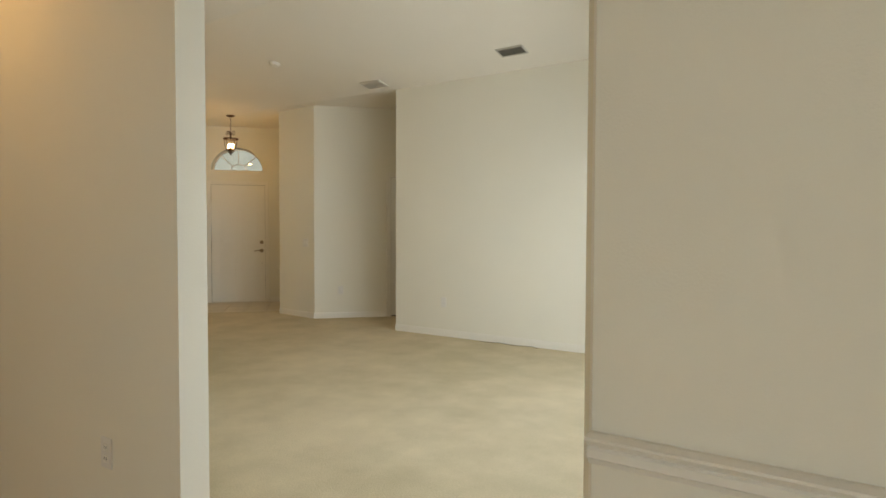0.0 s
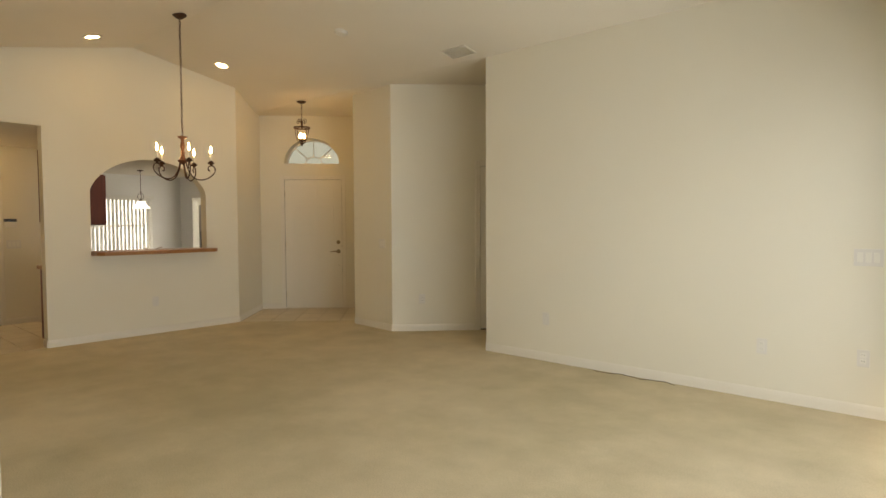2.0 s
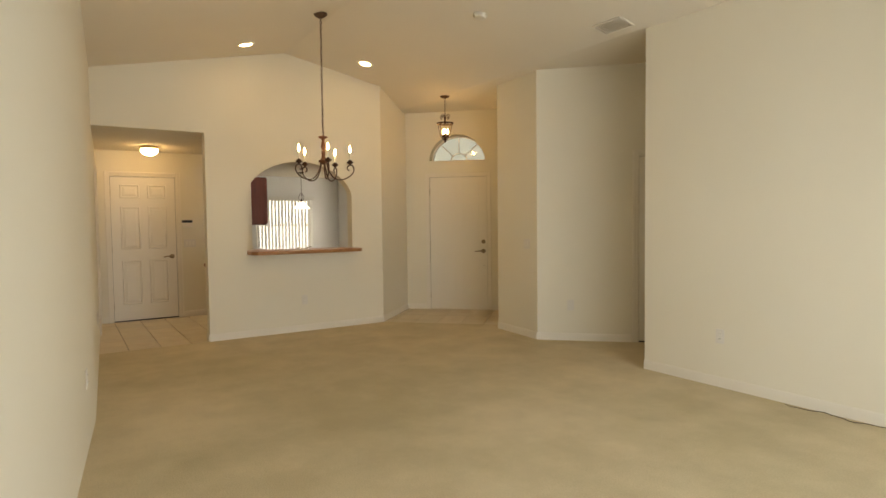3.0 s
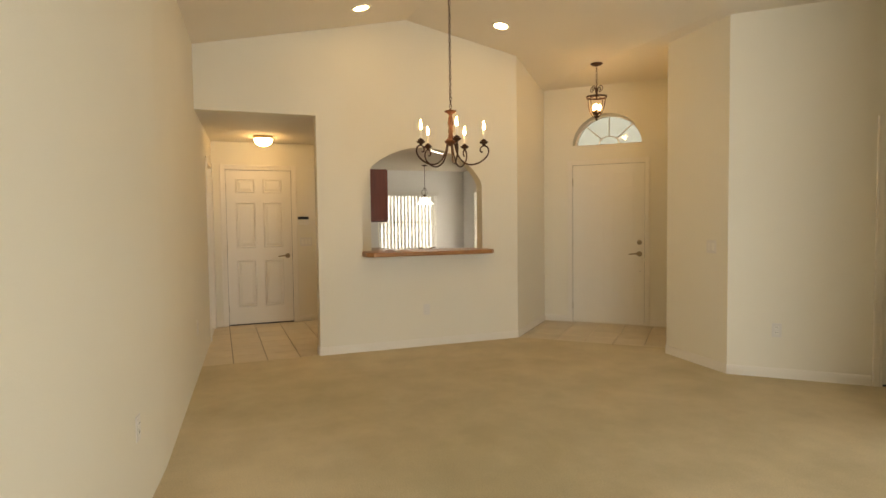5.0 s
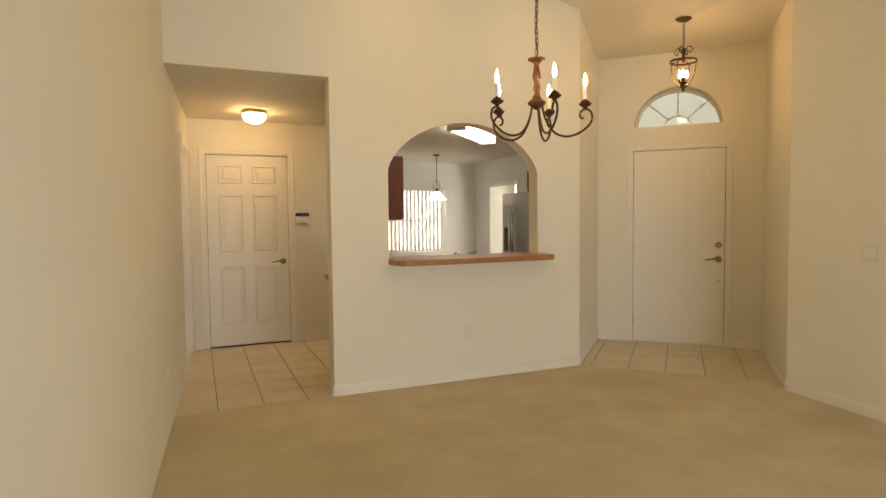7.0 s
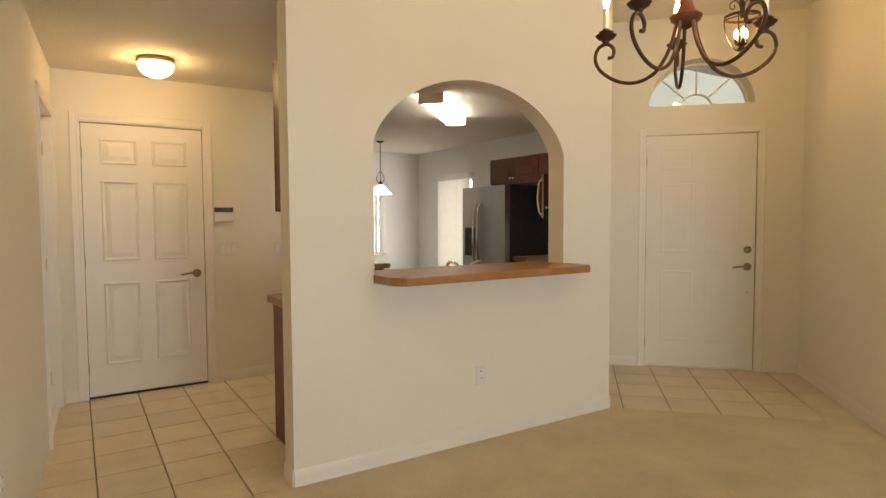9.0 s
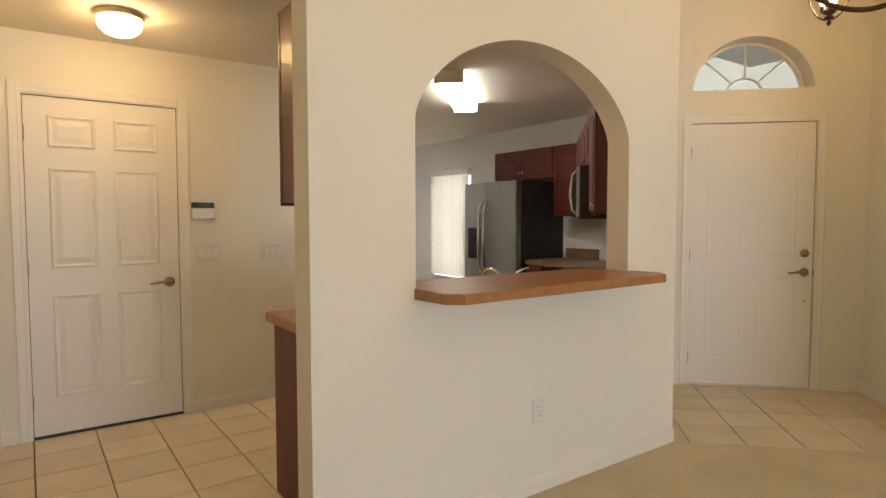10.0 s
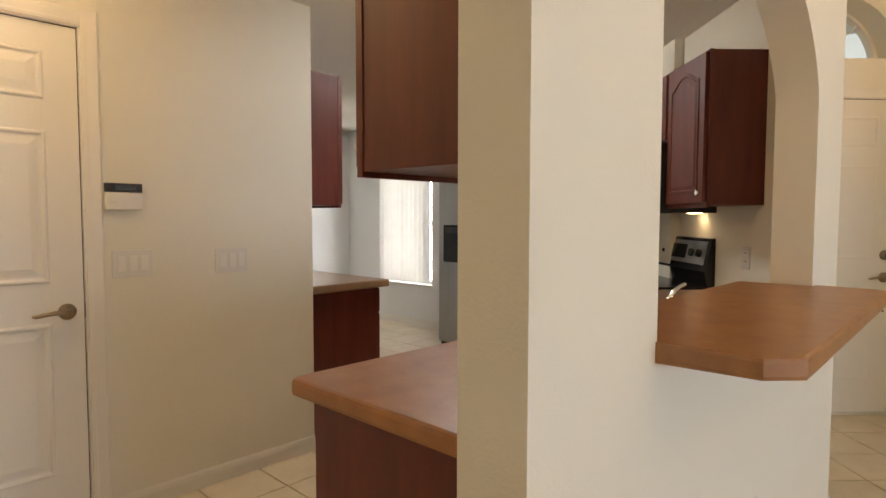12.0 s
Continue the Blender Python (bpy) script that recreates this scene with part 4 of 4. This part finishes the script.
# sink tap
tap = tagged(empty("sink_tap", pose(-8.0, 4.30, 0.862)), "chrome kitchen tap with a single lever", "tap")
part("base", boxed(-0.025, 0.025, -0.11, 0.11, 0, 0.010, bevel=0.004), CHROME, tap, smooth=True)
part("body", lathe(bmesh.new(), [(0.028, 0.010), (0.025, 0.03), (0.022, 0.10), (0.025, 0.115), (0.024, 0.135), (0.012, 0.150), (0, 0.153)], 18), CHROME, tap, smooth=True)
part("spout", tube(bmesh.new(), smooth_line([(-0.012, 0, 0.055), (-0.06, -0.01, 0.115), (-0.12, -0.02, 0.160), (-0.17, -0.03, 0.172), (-0.20, -0.035, 0.160), (-0.21, -0.037, 0.142)], 4), [0.0105] * 17 + [0.012] * 4, 10), CHROME, tap, smooth=True)
part("lever", tube(bmesh.new(), [(0, 0, 0.145), (0.004, 0.015, 0.168), (0.010, 0.05, 0.182), (0.014, 0.085, 0.188)], [0.010, 0.008, 0.007, 0.006], 8), CHROME, tap, smooth=True)

# the range wall runs at forty-five degrees
RW0 = Vector((X0 - 0.005, 5.273))


def on_range_wall(s, depth):
    """A pose with x along the wall (growing towards the hall), y = 0 at depth in front of it."""
    d = Vector((-1, 1)).normalized()
    n = Vector((-1, -1)).normalized()
    p = RW0 + d * s + n * depth
    return pose(p.x, p.y, 0, 0, 0, -45)


UD = 0.315
for s1, w, z0, n in ((0.655, 0.445, UZ0, 1), (1.43, 0.765, 1.70, 2), (2.20, 0.76, UZ0, 2)):
    cabinet(on_range_wall(s1, UD), w, UD - 0.003, z0, UZ1, n, "cherry wood wall cabinet with an arched door")
mw = tagged(empty("microwave", on_range_wall(1.425, 0.395)), "stainless and black over-range microwave", "microwave")
part("body", boxed(0, 0.757, 0.0, 0.39, 1.31, 1.697, bevel=0.004), DARKPL, mw)
part("door_window", boxed(0.004, 0.55, -0.014, -0.0005, 1.325, 1.69, bevel=0.004), BLACK, mw, "black glass door")
part("door_stile", boxed(0.552, 0.752, -0.014, -0.0005, 1.325, 1.69, bevel=0.004), STEEL, mw, "stainless control side")
part("handle", tube(bmesh.new(), [(0.575, -0.012, 1.345), (0.575, -0.045, 1.375), (0.575, -0.062, 1.50), (0.575, -0.045, 1.64), (0.575, -0.012, 1.672)], 0.010, 10), CHROME, mw, "bowed chrome handle", smooth=True)
part("vent_strip", boxed(0.004, 0.752, -0.010, -0.0005, 1.312, 1.323), DARKPL, mw)
part("task_lens", boxed(0.58, 0.64, 0.27, 0.33, 1.3065, 1.3095), glowing("task_lamp", (1, 0.75, 0.42), 9), mw, "small lit task lamp")
rg = tagged(empty("range_cooker", on_range_wall(1.425, 0.66)), "black electric range with a stainless control panel", "range")
part("body", boxed(0, 0.757, 0.02, 0.655, 0.0, 0.875, bevel=0.004), BLACK, rg)
part("oven_door", boxed(0.01, 0.747, -0.012, 0.0195, 0.2, 0.80, bevel=0.006), BLACK, rg)
part("handle", tube(bmesh.new(), [(0.06, -0.01, 0.76), (0.08, -0.05, 0.765), (0.68, -0.05, 0.765), (0.70, -0.01, 0.76)], 0.011, 10), STEEL, rg, smooth=True)
part("cooktop", boxed(-0.003, 0.760, -0.01, 0.58, 0.876, 0.897, bevel=0.005), BLACK, rg, "black glass cooktop")
bm = bmesh.new()
prism(bm, [(0.585, 0.876), (0.56, 0.98), (0.60, 1.165), (0.655, 1.172), (0.655, 0.876)], 0.0, 0.757, "x")
part("backguard", bm, BLACK, rg)
bgm = pose(0, 0.568, 1.005, -12.2)
pan_ = part("control_panel", boxed(0.03, 0.727, -0.004, 0.004, 0.01, 0.145), STEEL, rg, "stainless control panel", m=bgm)
part("clock", boxed(0.28, 0.48, -0.007, -0.0042, 0.035, 0.12), BLACK, pan_)
for k in range(4):
    x = (0.08, 0.18, 0.56, 0.66)[k]
    part("knob", lathe_y(x, -0.004, 0.075, [(0.024, 0), (0.022, 0.018), (0.0, 0.02)], 16), BLACK, pan_, smooth=True)
for s1, w in ((0.65, 0.40), (1.78, 0.34)):
    cabinet(on_range_wall(s1, 0.60), w, 0.59, 0, 0.835, 1, "cherry wood base cabinet beside the range", "base_cabinet", "high", True, True)
wt = tagged(part("worktop", boxed(0, 0.65, 0.0, 0.632, 0.838, 0.885, bevel=0.008), KTOP, m=on_range_wall(0.65, 0.634)), "brown laminate worktop beside the range", "worktop")
part("backsplash", boxed(0, 0.65, 0.612, 0.632, 0.886, 0.99, bevel=0.003), KTOP, wt)


def range_plan(s, depth):
    """The point on the plan at s along the range wall and depth in front of it."""
    p = on_range_wall(s, depth).translation
    return p.x, p.y


bm = bmesh.new()
prism(bm, [range_plan(1.44, 0.003), range_plan(2.555, 0.003), (-10.17, 7.055), (-10.17, 6.43), (-9.893, 6.43), range_plan(1.44, 0.634)], 0.838, 0.885, bevel=0.008)
wt = tagged(part("worktop", bm, KTOP), "brown laminate corner worktop between range and refrigerator", "worktop")
part("backsplash", boxed(0, 1.08, 0.612, 0.631, 0.886, 0.99, bevel=0.003), KTOP, wt, m=on_range_wall(2.53, 0.634))
part("backsplash", boxed(-10.17, -9.72, 7.035, 7.055, 0.886, 0.99, bevel=0.003), KTOP, wt)

# wall with the fridge
for x0, w, z0, n in ((-11.03, 0.94, 1.76, 2), (-10.08, 0.40, UZ0, 1)):
    cabinet(pose(x0, 6.755, 0), w, 0.30, z0, UZ1, n, "cherry wood wall cabinet with an arched door")
cabinet(pose(-10.16, 6.46, 0), 0.46, 0.59, 0, 0.835, 1, "cherry wood base cabinet beside the refrigerator", "base_cabinet", "high", True, True)
fr = tagged(empty("refrigerator", pose(-11.10, 6.35, 0)), "stainless side-by-side refrigerator with a water dispenser", "refrigerator")
part("body", boxed(0, 0.88, 0.075, 0.70, 0.02, 1.715, bevel=0.004), DARKPL, fr, "dark grey cabinet sides")
for x0, x1 in ((0.003, 0.375), (0.381, 0.877)):
    d = part("fridge_door", boxed(x0, x1, 0.0, 0.072, 0.09, 1.712, bevel=0.008), STEEL, fr, "brushed stainless door")
    hx = 0.335 if x0 < 0.1 else 0.42
    part("handle", tube(bmesh.new(), smooth_line([(hx, 0.0, 0.72), (hx, -0.040, 0.75), (hx, -0.062, 0.90), (hx, -0.070, 1.10), (hx, -0.062, 1.32), (hx, -0.040, 1.47), (hx, 0.0, 1.50)], 4), 0.016, 10), CHROME, d, "long bowed handle", smooth=True)
    if x0 < 0.1:
        part("dispenser", boxed(0.07, 0.29, -0.008, 0.0005, 0.86, 1.21, bevel=0.004), BLACK, d, "black water dispenser")
        part("dispenser_pad", boxed(0.10, 0.26, -0.012, -0.0085, 1.13, 1.19), DARKPL, d)
part("kick_plate", boxed(0.01, 0.87, 0.03, 0.074, 0.01, 0.085), DARKPL, fr)

# cabinets on the wall behind the garage
cabinet(pose(-10.02, 4.69, 0, 0, 0, 180) @ pose(0.0, 0, 0), 1.6, 0.56, 0, 0.845, 3, "dark cherry base cabinets by the breakfast nook", "base_cabinet", "high", True, True)
cabinet(pose(-9.99, 4.385, 0, 0, 0, 180), 0.9, 0.26, UZ0 + 0.005, 2.095, 2, "dark cherry wall cabinet by the breakfast nook")
tagged(part("worktop", boxed(-11.7, -9.96, 4.123, 4.735, 0.848, 0.895, bevel=0.012), KTOP), "brown laminate worktop by the breakfast nook", "worktop")

# ---- dining room lamp and window ----
dl = tagged(empty("flush_ceiling_light", pose(-2.45, 0.72, 2.75)), "lit flush dome light on the dining ceiling", "ceiling light")
part("base_pan", lathe(bmesh.new(), [(0.135, -0.030), (0.146, -0.028), (0.150, -0.018), (0.140, 0.0), (0, 0.0)], 32), BRASS, dl, smooth=True)
part("dome", lathe(bmesh.new(), [(0, -0.100), (0.04, -0.098), (0.085, -0.087), (0.118, -0.066), (0.132, -0.042), (0.132, -0.029), (0, -0.029)], 32), DINE, dl, smooth=True)
w4 = structure(empty("window_4", pose(0.1, -2.4, 0.8, 0, 0, 0)), "plain white-framed dining room window", "window")
for x0, x1, z0, z1 in ((0, 0.05, 0, 1.4), (2.15, 2.2, 0, 1.4), (0.05, 2.15, 0, 0.05), (0.05, 2.15, 1.35, 1.4), (1.08, 1.12, 0.05, 1.35)):
    part("window_frame", boxed(x0, x1, -0.09, -0.05, z0, z1), TRIM, w4)
p = part("pane", boxed(0.05, 2.15, -0.072, -0.067, 0.05, 1.35), GLASS, w4)
p.visible_shadow = False


# ---- floor tiles, one by one ----
def clipped(poly, planes):
    """A convex polygon cut by half planes a*x + b*y <= c."""
    for a, b, c in planes:
        out = []
        for i, p in enumerate(poly):
            q = poly[(i + 1) % len(poly)]
            dp, dq = a * p[0] + b * p[1] - c, a * q[0] + b * q[1] - c
            if dp <= 0:
                out.append(p)
            if dp * dq < 0:
                w = dp / (dp - dq)
                out.append((p[0] + w * (q[0] - p[0]), p[1] + w * (q[1] - p[1])))
        poly = out
        if len(poly) < 3:
            return []
    return poly


def tile_at(cx, cy, size, turn, planes):
    g = 0.0035
    h = size / 2 - g
    c, s_ = math.cos(radians(turn)), math.sin(radians(turn))
    pts = [(cx + c * u - s_ * v, cy + s_ * u + c * v) for u, v in ((-h, -h), (h, -h), (h, h), (-h, h))]
    pts = clipped(pts, planes)
    if len(pts) < 3:
        return
    bm = bmesh.new()
    mx, my = sum(p[0] for p in pts) / len(pts), sum(p[1] for p in pts) / len(pts)
    rings = [[bm.verts.new((mx + (p[0] - mx) * k - mx, my + (p[1] - my) * k - my, z)) for p in pts] for k, z in ((1.0, -0.012), (1.0, -0.003), (0.985, -0.001))]
    n = len(pts)
    for r1, r2 in zip(rings, rings[1:]):
        for q in range(n):
            bm.faces.new((r1[q], r1[(q + 1) % n], r2[(q + 1) % n], r2[q]))
    bm.faces.new(rings[-1])
    part("tile", bm, TILE, floor, m=pose(mx, my, 0))


TS = 0.3165
for i in range(-4, 18):
    for j in range(-1, 17):
        cx, cy = -8.665 + TS / 2 - TS * (i - 3), 2.20 + TS / 2 + TS * (j - 1)
        if cy < 1.8 or cx < -13.6 or cy > 7.2 or (cx < -10.15 and cy < 3.95) or cx + cy > -2.3:
            continue
        tile_at(cx, cy, TS, 0, [(1, 0, PX - 0.008), (0, -1, -1.9), (1, 1, -2.55)])
R2 = math.sqrt(2)
for i in range(-1, 7):
    for j in range(-1, 7):
        u, v = (-2.28 + TS * R2 * (i + 0.5)) / R2, (-12.955 - TS * R2 * (j + 0.5)) / R2
        # u runs along the front wall, v from the carpet's edge to the door
        cx, cy = (u + v) / R2, (u - v) / R2
        tile_at(cx, cy, TS, 45, [(1, -1, -12.955), (-1, 1, 14.74), (-1, -1, 2.40), (1, 1, -0.12)])
